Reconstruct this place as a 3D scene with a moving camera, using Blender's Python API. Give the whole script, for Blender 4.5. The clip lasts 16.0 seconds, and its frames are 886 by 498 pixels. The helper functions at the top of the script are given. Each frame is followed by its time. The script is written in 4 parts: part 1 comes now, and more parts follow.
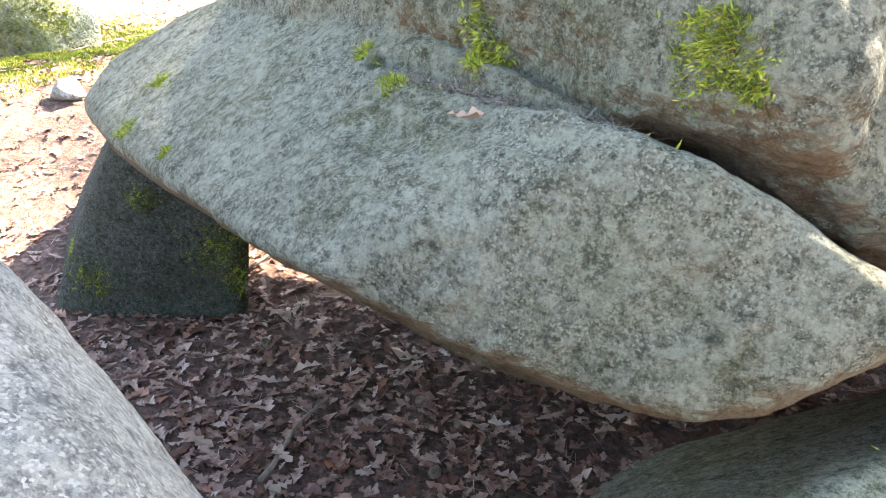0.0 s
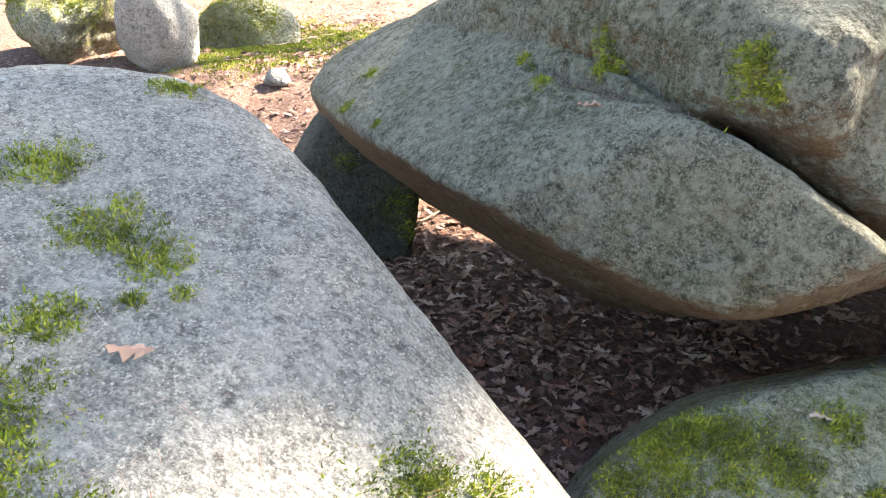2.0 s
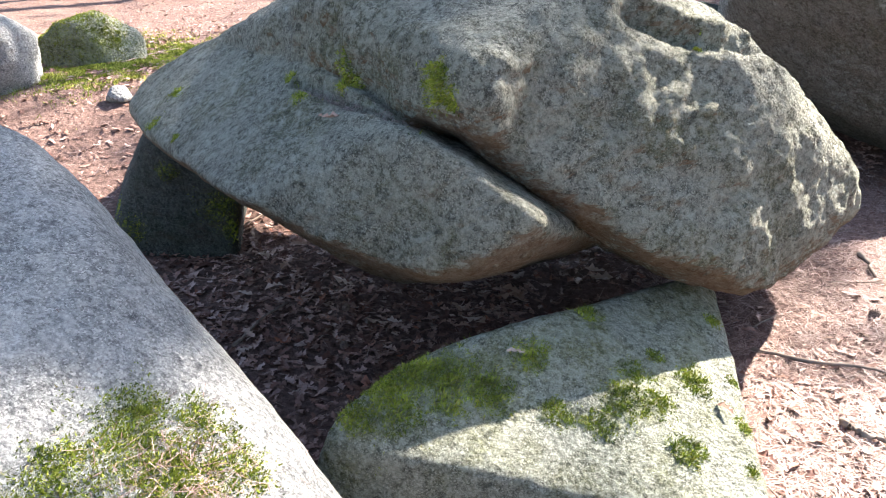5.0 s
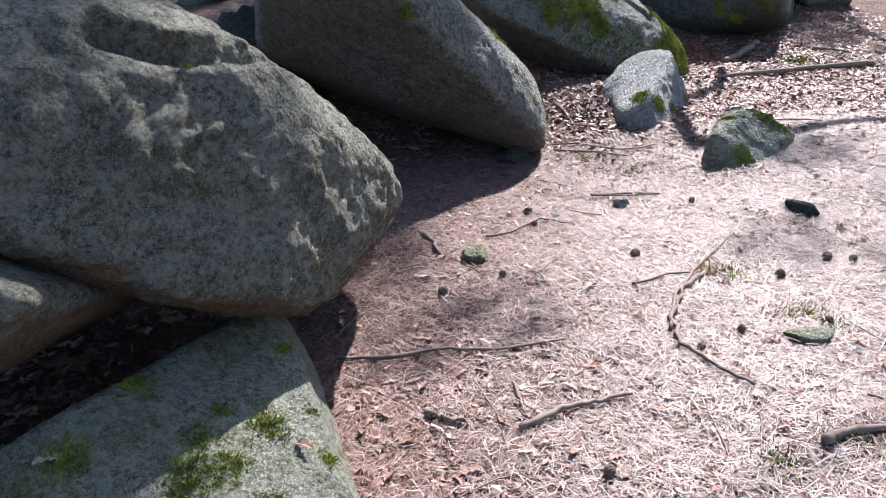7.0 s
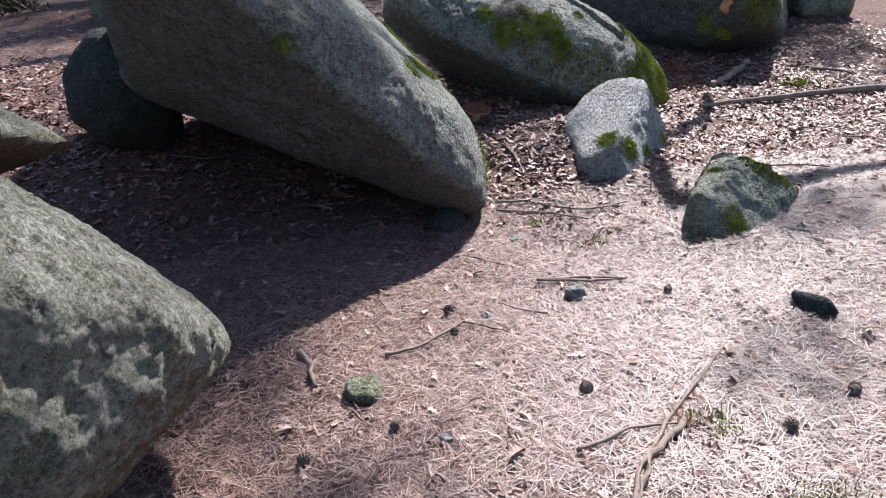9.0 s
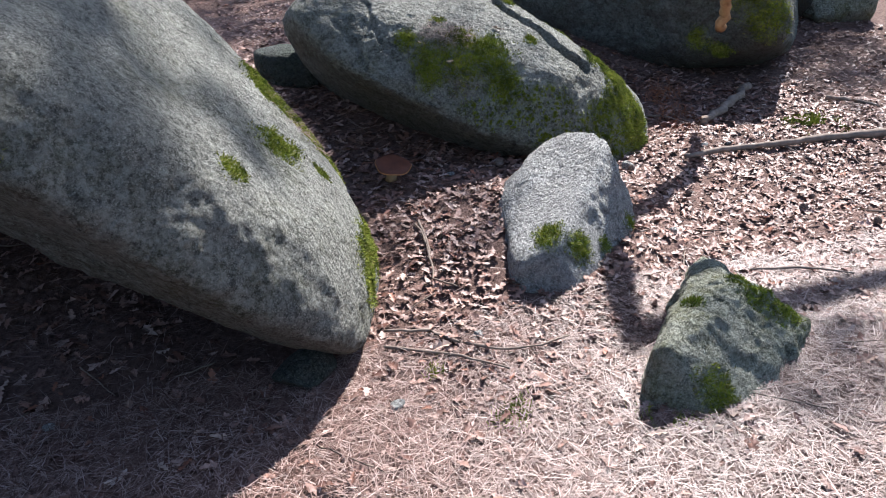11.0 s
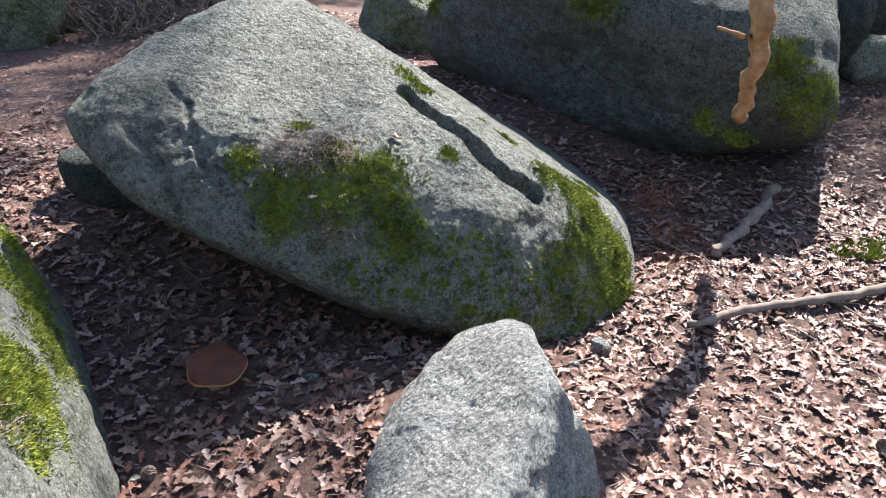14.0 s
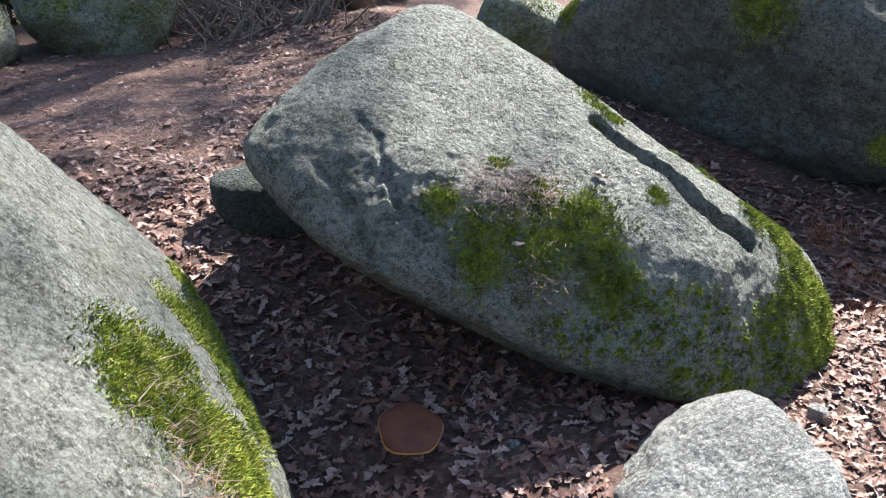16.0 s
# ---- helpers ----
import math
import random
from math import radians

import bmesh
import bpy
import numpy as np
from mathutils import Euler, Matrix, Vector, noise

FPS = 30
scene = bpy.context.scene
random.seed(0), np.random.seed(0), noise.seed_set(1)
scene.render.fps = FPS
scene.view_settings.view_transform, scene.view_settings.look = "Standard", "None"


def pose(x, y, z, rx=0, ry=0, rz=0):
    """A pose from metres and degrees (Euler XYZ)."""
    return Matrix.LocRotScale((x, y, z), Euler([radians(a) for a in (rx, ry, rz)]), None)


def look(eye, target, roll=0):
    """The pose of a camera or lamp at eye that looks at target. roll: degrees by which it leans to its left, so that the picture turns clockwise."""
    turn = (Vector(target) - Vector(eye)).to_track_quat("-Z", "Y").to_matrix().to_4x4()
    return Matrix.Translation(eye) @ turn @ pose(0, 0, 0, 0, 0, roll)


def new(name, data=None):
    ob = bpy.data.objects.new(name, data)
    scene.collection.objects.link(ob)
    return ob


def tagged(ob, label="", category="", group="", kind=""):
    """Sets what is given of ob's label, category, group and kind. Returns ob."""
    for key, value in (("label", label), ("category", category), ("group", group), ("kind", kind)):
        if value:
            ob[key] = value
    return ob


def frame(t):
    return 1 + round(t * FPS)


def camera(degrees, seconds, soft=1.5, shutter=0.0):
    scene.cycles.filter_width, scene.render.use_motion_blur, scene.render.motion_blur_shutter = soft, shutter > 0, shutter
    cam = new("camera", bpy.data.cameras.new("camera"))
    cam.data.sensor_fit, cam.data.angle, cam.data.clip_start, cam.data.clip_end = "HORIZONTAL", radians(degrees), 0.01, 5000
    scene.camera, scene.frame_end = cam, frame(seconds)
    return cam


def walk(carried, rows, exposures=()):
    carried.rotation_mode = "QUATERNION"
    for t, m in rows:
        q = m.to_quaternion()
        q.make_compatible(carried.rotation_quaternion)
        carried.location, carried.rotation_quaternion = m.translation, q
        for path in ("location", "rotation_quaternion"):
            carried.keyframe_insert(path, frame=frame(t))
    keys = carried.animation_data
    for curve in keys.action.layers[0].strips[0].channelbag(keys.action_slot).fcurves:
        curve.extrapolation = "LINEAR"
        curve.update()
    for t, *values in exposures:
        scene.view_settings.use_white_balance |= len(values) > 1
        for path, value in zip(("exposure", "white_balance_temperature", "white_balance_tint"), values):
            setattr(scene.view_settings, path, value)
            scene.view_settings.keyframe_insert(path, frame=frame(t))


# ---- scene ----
cam = camera(59.5, 16.0, soft=1.0)
PATH = [
    (0, (0.316, 0.115, 1.233), (0.114, 1.918, 0.39), -0.4),
    (0.5, (0.356, 0.02, 1.239), (0.036, 1.804, 0.393), -0.4),
    (1, (0.387, -0.121, 1.277), (-0.074, 1.634, 0.437), -0.3),
    (1.5, (0.422, -0.29, 1.321), (-0.123, 1.442, 0.482), -0.2),
    (2, (0.43, -0.528, 1.366), (-0.111, 1.207, 0.532), -0.0),
    (2.5, (0.471, -0.704, 1.408), (-0.078, 1.026, 0.568), -0.3),
    (3, (0.534, -0.799, 1.426), (-0.027, 0.928, 0.588), -0.2),
    (3.2, (0.561, -0.816, 1.435), (-0.001, 0.914, 0.603), -0.2),
    (5.3, (0.975, -0.809, 1.518), (0.812, 0.993, 0.667), -1.6),
    (5.5, (0.999, -0.798, 1.527), (0.974, 1.008, 0.668), -1.6),
    (6, (1.031, -0.779, 1.538), (1.381, 0.996, 0.684), -1.9),
    (6.5, (1.057, -0.712, 1.52), (1.652, 0.996, 0.668), -1.7),
    (7, (1.21, -0.568, 1.487), (1.805, 1.135, 0.624), -1.7),
    (7.5, (1.389, -0.396, 1.48), (1.992, 1.306, 0.619), -1.6),
    (8, (1.508, -0.168, 1.465), (2.117, 1.533, 0.605), -1.6),
    (8.5, (1.67, 0.054, 1.447), (2.28, 1.756, 0.592), -1.9),
    (9, (1.894, 0.272, 1.419), (2.513, 1.971, 0.564), -1.9),
    (9.2, (1.979, 0.349, 1.408), (2.601, 2.046, 0.552), -2.0),
    (11.3, (2.895, 1.415, 1.51), (3.496, 3.079, 0.576), -1.0),
    (11.5, (2.991, 1.5, 1.507), (3.581, 3.173, 0.584), -1.3),
    (12, (3.181, 1.696, 1.513), (3.78, 3.365, 0.589), -1.3),
    (12.5, (3.438, 1.88, 1.534), (4.049, 3.549, 0.618), -1.2),
    (13, (3.574, 2.097, 1.509), (4.208, 3.767, 0.61), -1.0),
    (13.5, (3.663, 2.368, 1.512), (4.305, 4.041, 0.624), -1.0),
    (14, (3.691, 2.555, 1.462), (4.294, 4.241, 0.571), -0.9),
    (14.5, (3.599, 2.698, 1.451), (4.104, 4.416, 0.56), -0.9),
    (15, (3.476, 2.804, 1.45), (3.963, 4.531, 0.567), -0.8),
    (15.5, (3.362, 2.878, 1.497), (3.849, 4.599, 0.602), -1.0),
    (16, (3.341, 2.966, 1.502), (3.837, 4.682, 0.602), -0.9),
]
walk(cam, [(t, look(eye, target, roll)) for t, eye, target, roll in PATH],
     exposures=[(0.0, 4.25, 7600, 7), (1.0, 4.0, 7600, 7), (2.0, 3.45, 7600, 8), (3.0, 3.0, 7600, 7), (5.3, 2.9, 6300, 11), (6.0, 2.55, 6000, 12), (6.5, 1.65, 5800, 13),
                (9.0, 1.35, 5800, 12), (11.3, 1.55, 5900, 11), (14.0, 1.8, 6000, 8), (16.0, 1.95, 6000, 7)])

# ---- daylight ----
SUN_AZ, SUN_EL = 46.0, 43.0
world = bpy.data.worlds.new("sky")
scene.world = world
world.use_nodes = True
wt = world.node_tree
sky = wt.nodes.new("ShaderNodeTexSky")
sky.sky_type = "NISHITA"
sky.sun_disc = False
sky.sun_elevation = radians(SUN_EL)
sky.sun_rotation = radians(90 - SUN_AZ)
wt.nodes["Background"].inputs["Strength"].default_value = 0.075
wt.links.new(sky.outputs[0], wt.nodes["Background"].inputs["Color"])
sun_dir = Vector((math.cos(radians(SUN_AZ)) * math.cos(radians(SUN_EL)), math.sin(radians(SUN_AZ)) * math.cos(radians(SUN_EL)), math.sin(radians(SUN_EL))))
sun_data = bpy.data.lights.new("sun", "SUN")
sun_data.energy = 5.0
sun_data.angle = radians(0.53)
sun_data.color = (1.0, 0.93, 0.84)
sun = new("sun", sun_data)
sun.matrix_world = look(sun_dir * 60, (0, 0, 0))

# boulders: centre, roundness, bounding faces as (azimuth, elevation, distance)
ROCK_A1 = ((0.25, 1.55, 0.6), 20, [(-169, 60, 0.835), (-162, 46, 1.015), (-145, -14, 0.852), (-140, -31, 0.42), (-130, -48, 0.237), (-115, -53, 0.26), (-47, -31, 0.626), (-161, 31, 0.845), (-87, -63, 0.325), (-38, -47, 0.537), (-66, -62, 0.353), (16, 49, 0.409), (27, 59, 0.305), (-47, -57, 0.444), (-100, 13, 0.429), (-137, 55, 0.336), (90, 6, 0.886), (0, -90, 0.48), (34, 68, 0.339)])
ROCK_A2 = ((0.85, 2, 0.85), 12, [(-175, 66, 0.667), (7, 60, 0.471), (-8, 31, 1.053), (-30, -26, 1.091), (-43, -44, 1.051), (-72, -60, 0.96), (-126, -60, 0.514), (-149, -49, 0.372), (5, 49, 0.892), (7, 36, 0.933), (26, 43, 0.511), (20, 34, 0.668), (-133, -3, 0.774), (-62, 27, 0.831), (-53, 18, 0.771), (-76, 21, 0.727), (-108, 71, 0.541), (0, 90, 0.725), (90, 11, 1.064), (127, 0, 0.93), (0, -90, 0.65), (58, 0, 0.961)])
ROCK_A3 = ((1, 2.35, 1.1), 12, [(17, 54, 0.138), (-90, 27, 0.514), (0, 90, 0.4), (90, 11, 0.618), (180, 11, 0.804), (0, -90, 0.5), (-53, -58, 0.299)])
ROCK_B = ((-0.75, 2.5, 0.25), 9, [(-153, 18, 0.435), (-161, 36, 0.39), (19, -6, 0.121), (-83, -7, 0.309), (0, 90, 0.41), (0, -90, 0.45), (90, 11, 0.431)])
ROCK_C = ((-0.45, 0.3, 0.55), 11, [(45, 20, 0.735), (106, 80, 0.993), (49, 45, 1.023), (51, 59, 1.018), (39, 34, 0.563), (-38, 74, 0.292), (-21, 57, 0.381), (0, -90, 0.65), (180, 11, 1), (-61, 6, 0.718), (-107, 5, 0.791), (-166, 78, 0.57), (101, 16, 0.818), (53, 6, 0.694)])
ROCK_D = ((0.95, 1.05, 0.12), 20, [(166, 26, 0.533), (145, 43, 0.356), (126, 53, 0.284), (-1, 18, 0.493), (-167, 12, 0.695), (-76, 64, 0.162), (-32, 70, 0.191), (0, -90, 0.32), (-90, 6, 0.336), (90, 6, 0.714), (-76, 3, 0.457)])
ROCK_E = ((2.65, 3.75, 0.6), 15, [(-13, 45, 0.32), (-25, 6, 0.689), (-35, -23, 0.958), (-165, -45, 0.91), (-158, -58, 0.366), (-18, 14, 0.574), (9, 36, 0.519), (3, 22, 0.578), (-13, -5, 1.102), (-19, -13, 1.351), (-101, -51, 0.724), (-128, -46, 0.451), (-141, -37, 0.35), (9, 14, 0.694), (4, -3, 0.99), (-62, 24, 0.55), (0, 90, 0.6), (107, 0, 1.231), (0, -90, 0.62), (174, 6, 0.936)])
ROCK_F = ((4.25, 5.1, 0.45), 16, [(170, 24, 1.031), (161, 44, 0.864), (150, 59, 0.787), (122, 77, 0.768), (-4, 55, 0.424), (-27, 32, 0.774), (-63, -21, 1.05), (-125, -53, 0.505), (-150, -50, 0.402), (-168, -33, 0.56), (-28, 11, 0.968), (174, 36, 1.034), (-43, -15, 1.475), (-168, -21, 0.79), (-68, 66, 0.319), (-102, 44, 0.415), (-100, 16, 0.525), (-70, 12, 0.64), (-52, 37, 0.544), (0, -90, 0.53), (90, 17, 0.876), (127, 11, 0.883)])
ROCK_A4 = ((0.35, 1.85, 0.98), 12, [(-175, 66, 0.337), (-130, -65, 0.214), (-134, 3, 0.319), (-108, -7, 0.619), (0, 90, 0.32), (90, 11, 1.034), (0, -90, 0.48), (-11, 0, 0.549), (163, 0, 1.189), (-108, 71, 0.318)])
ROCK_G = ((4.3, 3.95, 0.12), 20, [(160, 8, 0.285), (142, 32, 0.255), (124, 50, 0.279), (83, 64, 0.327), (36, 62, 0.343), (-7, 34, 0.472), (-24, 10, 0.437), (-31, -2, 0.285), (-40, -13, 0.336), (-53, -26, 0.386), (56, 69, 0.354), (-7, 47, 0.501), (-12, 21, 0.237), (124, 25, 0.325), (105, 40, 0.378), (165, 61, 0.177), (-56, 27, 0.26), (0, -90, 0.32), (73, 11, 0.434), (169, 21, 0.587), (-117, 15, 0.6)])
ROCK_H = ((4.4, 3.05, 0.03), 10, [(136, 9, 0.184), (129, 18, 0.167), (36, 59, 0.345), (7, 51, 0.173), (-32, 24, 0.267), (-63, -18, 0.273), (118, 79, 0.17), (-75, 48, 0.212), (0, -90, 0.18), (90, 17, 0.308), (-131, 18, 0.473)])
ROCK_I = ((6.5, 6.3, 0.7), 10, [(162, 2, 1.779), (171, -36, 1.403), (180, -53, 1.395), (-121, -71, 0.965), (-91, -67, 0.824), (-49, -10, 1.194), (-43, 10, 0.759), (140, 59, 0.826), (162, -24, 1.891), (-169, -65, 0.881), (-152, -16, 0.773), (0, 90, 0.75), (0, -90, 0.8), (90, 11, 1.098), (-108, 52, 0.637)])


# ---- materials ----
def node(nt, kind, x=None, **values):
    n = nt.nodes.new(kind)
    for key, v in values.items():
        n.inputs[key.replace("_", " ")].default_value = v
    return n


def ramp(nt, src, stops):
    r = nt.nodes.new("ShaderNodeValToRGB")
    el = r.color_ramp.elements
    while len(el) < len(stops):
        el.new(0.5)
    for e, (p, c) in zip(el, stops):
        e.position = p
        e.color = (*c, 1) if len(c) == 3 else c
    nt.links.new(src, r.inputs[0])
    return r.outputs[0]


def noise_tex(nt, co, scale, detail=5.0, rough=0.6):
    n = node(nt, "ShaderNodeTexNoise", Scale=scale, Detail=detail, Roughness=rough)
    nt.links.new(co, n.inputs["Vector"])
    return n.outputs["Fac"]


def mix(nt, fac, a, b):
    m = nt.nodes.new("ShaderNodeMix")
    m.data_type = "RGBA"
    for s, v in ((m.inputs["Factor"], fac), (m.inputs[6], a), (m.inputs[7], b)):
        if hasattr(v, "is_linked"):
            nt.links.new(v, s)
        else:
            s.default_value = v if not isinstance(v, tuple) else (*v, 1)
    return m.outputs[2]


def material(name, rough=0.9):
    m = bpy.data.materials.new(name)
    m.use_nodes = True
    nt = m.node_tree
    bsdf = nt.nodes["Principled BSDF"]
    bsdf.inputs["Roughness"].default_value = rough
    bsdf.inputs["Specular IOR Level"].default_value = 0.25
    co = nt.nodes.new("ShaderNodeNewGeometry").outputs["Position"]
    return m, nt, bsdf, co


def bump(nt, bsdf, height, strength, distance):
    b = node(nt, "ShaderNodeBump", Strength=strength, Distance=distance)
    nt.links.new(height, b.inputs["Height"])
    nt.links.new(b.outputs[0], bsdf.inputs["Normal"])


def granite(name, light, dark, green, rust, green_amount=0.5, rust_amount=0.0, lichen_amount=0.5):
    """Weathered granite: coarse crystals, pits, pale lichen, green algae film, iron stains on the overhangs."""
    m, nt, bsdf, co = material(name, 0.9)
    coarse = noise_tex(nt, co, 2.2, 5, 0.6)
    mid = noise_tex(nt, co, 16, 8, 0.72)
    grain = noise_tex(nt, co, 75, 6, 0.8)
    crystal = node(nt, "ShaderNodeTexVoronoi", Scale=260.0)
    nt.links.new(co, crystal.inputs["Vector"])
    pits = node(nt, "ShaderNodeTexVoronoi", Scale=62.0)
    nt.links.new(co, pits.inputs["Vector"])
    base = mix(nt, ramp(nt, grain, [(0.38, (0, 0, 0)), (0.6, (1, 1, 1))]), dark, light)
    sep = nt.nodes.new("ShaderNodeSeparateColor")
    nt.links.new(crystal.outputs["Color"], sep.inputs[0])
    base = mix(nt, ramp(nt, sep.outputs[0], [(0.7, (0, 0, 0)), (0.8, (0.5, 0.5, 0.5))]), base, tuple(0.55 * c for c in dark))
    base = mix(nt, ramp(nt, sep.outputs[1], [(0.82, (0, 0, 0)), (0.9, (0.7, 0.7, 0.7))]), base, tuple(min(0.8, 1.5 * c) for c in light))
    g = ramp(nt, noise_tex(nt, co, 3.1, 8, 0.72), [(0.66 - 0.3 * green_amount, (0, 0, 0)), (0.88 - 0.25 * green_amount, (0.9, 0.9, 0.9))])
    base = mix(nt, g, base, mix(nt, ramp(nt, grain, [(0.35, (0, 0, 0)), (0.65, (1, 1, 1))]), tuple(0.35 * c for c in green), tuple(1.25 * c for c in green)))
    base = mix(nt, ramp(nt, coarse, [(0.5, (0, 0, 0)), (0.75, (0.4, 0.4, 0.4))]), base, tuple(0.5 * c for c in dark))
    patchy = nt.nodes.new("ShaderNodeMath")
    patchy.operation = "MULTIPLY"
    nt.links.new(ramp(nt, noise_tex(nt, co, 46, 8, 0.85), [(0.5, (0, 0, 0)), (0.6, (1, 1, 1))]), patchy.inputs[0])
    nt.links.new(ramp(nt, noise_tex(nt, co, 5.5, 4, 0.7), [(0.62 - 0.3 * lichen_amount, (0, 0, 0)), (0.75 - 0.2 * lichen_amount, (0.85, 0.85, 0.85))]), patchy.inputs[1])
    base = mix(nt, patchy.outputs[0], base, tuple(min(0.72, 1.55 * c) for c in light))
    crust = ramp(nt, noise_tex(nt, co, 11, 8, 0.75), [(0.49, (0, 0, 0)), (0.57, (0.6 * lichen_amount,) * 3)])
    base = mix(nt, crust, base, mix(nt, grain, tuple(0.7 * c for c in light), tuple(min(0.7, 1.45 * c) for c in light)))
    flecks = ramp(nt, noise_tex(nt, co, 34, 7, 0.8), [(0.5, (0, 0, 0)), (0.58, (0.8 * lichen_amount,) * 3)])
    base = mix(nt, flecks, base, tuple(min(0.7, 1.35 * c) for c in light))
    hollows = ramp(nt, noise_tex(nt, co, 23, 7, 0.8), [(0.36, (0.75, 0.75, 0.75)), (0.45, (0, 0, 0))])
    base = mix(nt, hollows, base, tuple(0.5 * c for c in dark))
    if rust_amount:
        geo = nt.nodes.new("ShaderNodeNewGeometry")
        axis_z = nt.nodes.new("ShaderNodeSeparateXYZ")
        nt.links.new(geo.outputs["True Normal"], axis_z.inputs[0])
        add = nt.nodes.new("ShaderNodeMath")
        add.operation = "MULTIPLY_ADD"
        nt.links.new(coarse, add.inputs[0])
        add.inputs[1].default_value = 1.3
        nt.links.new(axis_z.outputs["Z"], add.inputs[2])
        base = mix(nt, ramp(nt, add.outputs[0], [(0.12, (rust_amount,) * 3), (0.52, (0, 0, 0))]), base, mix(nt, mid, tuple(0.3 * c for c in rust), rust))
    nt.links.new(base, bsdf.inputs["Base Color"])
    rel = nt.nodes.new("ShaderNodeMath")
    rel.operation = "MULTIPLY_ADD"
    nt.links.new(mid, rel.inputs[0])
    rel.inputs[1].default_value = 1.6
    nt.links.new(grain, rel.inputs[2])
    pit = nt.nodes.new("ShaderNodeMath")
    pit.operation = "MULTIPLY_ADD"
    nt.links.new(pits.outputs["Distance"], pit.inputs[0])
    pit.inputs[1].default_value = 0.6
    nt.links.new(rel.outputs[0], pit.inputs[2])
    crusty = nt.nodes.new("ShaderNodeMath")
    crusty.operation = "MULTIPLY_ADD"
    nt.links.new(flecks, crusty.inputs[0])
    crusty.inputs[1].default_value = 0.25
    nt.links.new(pit.outputs[0], crusty.inputs[2])
    bump(nt, bsdf, crusty.outputs[0], 1.0, 0.04)
    return m


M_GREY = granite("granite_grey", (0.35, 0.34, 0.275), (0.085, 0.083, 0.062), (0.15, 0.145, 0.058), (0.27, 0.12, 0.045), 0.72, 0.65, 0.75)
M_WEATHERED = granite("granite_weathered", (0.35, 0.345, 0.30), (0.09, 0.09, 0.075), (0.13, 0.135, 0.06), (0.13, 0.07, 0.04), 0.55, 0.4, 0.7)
M_PALE = granite("granite_pale", (0.50, 0.49, 0.46), (0.20, 0.195, 0.19), (0.20, 0.20, 0.10), (0.2, 0.12, 0.06), 0.2, 0.0, 0.5)
M_MOSSY = granite("granite_mossy", (0.43, 0.43, 0.35), (0.12, 0.125, 0.09), (0.21, 0.21, 0.06), (0.2, 0.1, 0.05), 0.82, 0.4, 0.6)
# tones lowered for the far boulder: its shade is put into the colour
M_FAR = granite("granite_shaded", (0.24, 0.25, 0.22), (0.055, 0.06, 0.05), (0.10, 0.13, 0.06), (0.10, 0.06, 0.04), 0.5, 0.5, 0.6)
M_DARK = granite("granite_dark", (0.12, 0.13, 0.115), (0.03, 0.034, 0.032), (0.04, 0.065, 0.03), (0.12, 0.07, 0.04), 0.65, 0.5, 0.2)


def speckled(name, stops, scale, rough=0.9):
    """A colour spread over loose pieces, with a fine mottle."""
    m, nt, bsdf, co = material(name, rough)
    geo = nt.nodes.new("ShaderNodeNewGeometry")
    col = ramp(nt, geo.outputs["Random Per Island"], stops)
    col = mix(nt, ramp(nt, noise_tex(nt, co, scale, 4), [(0.35, (0, 0, 0)), (0.75, (0.6, 0.6, 0.6))]), col, (0.05, 0.03, 0.02))
    nt.links.new(col, bsdf.inputs["Base Color"])
    return m


M_LEAF = speckled("dry_leaf", [(0.0, (0.14, 0.06, 0.043)), (0.3, (0.23, 0.115, 0.083)), (0.65, (0.35, 0.205, 0.16)), (0.88, (0.50, 0.345, 0.285)), (1.0, (0.34, 0.12, 0.065))], 60, 0.5)
M_LEAF.node_tree.nodes["Principled BSDF"].inputs["Specular IOR Level"].default_value = 0.3
M_NEEDLE = speckled("pine_needle", [(0.0, (0.09, 0.04, 0.03)), (0.5, (0.29, 0.175, 0.145)), (1.0, (0.58, 0.43, 0.375))], 40, 0.45)


def moss_material():
    m, nt, bsdf, co = material("moss", 0.9)
    geo = nt.nodes.new("ShaderNodeNewGeometry")
    blade = geo.outputs["Random Per Island"]
    deep = ramp(nt, blade, [(0.0, (0.02, 0.04, 0.006)), (0.5, (0.085, 0.11, 0.015)), (0.9, (0.17, 0.19, 0.028)), (1.0, (0.16, 0.12, 0.05))])
    bright = ramp(nt, blade, [(0.0, (0.08, 0.11, 0.012)), (0.4, (0.24, 0.28, 0.03)), (0.85, (0.40, 0.42, 0.07)), (1.0, (0.36, 0.27, 0.12))])
    nt.links.new(mix(nt, ramp(nt, noise_tex(nt, co, 11, 6, 0.7), [(0.36, (0, 0, 0)), (0.56, (1, 1, 1))]), deep, bright), bsdf.inputs["Base Color"])
    return m


M_MOSS = moss_material()
M_BARK = speckled("dead_wood", [(0.0, (0.14, 0.10, 0.08)), (0.6, (0.26, 0.20, 0.16)), (1.0, (0.36, 0.30, 0.25))], 35, 0.85)
M_PINE = speckled("green_needles", [(0.0, (0.02, 0.04, 0.015)), (1.0, (0.05, 0.09, 0.03))], 10, 0.7)


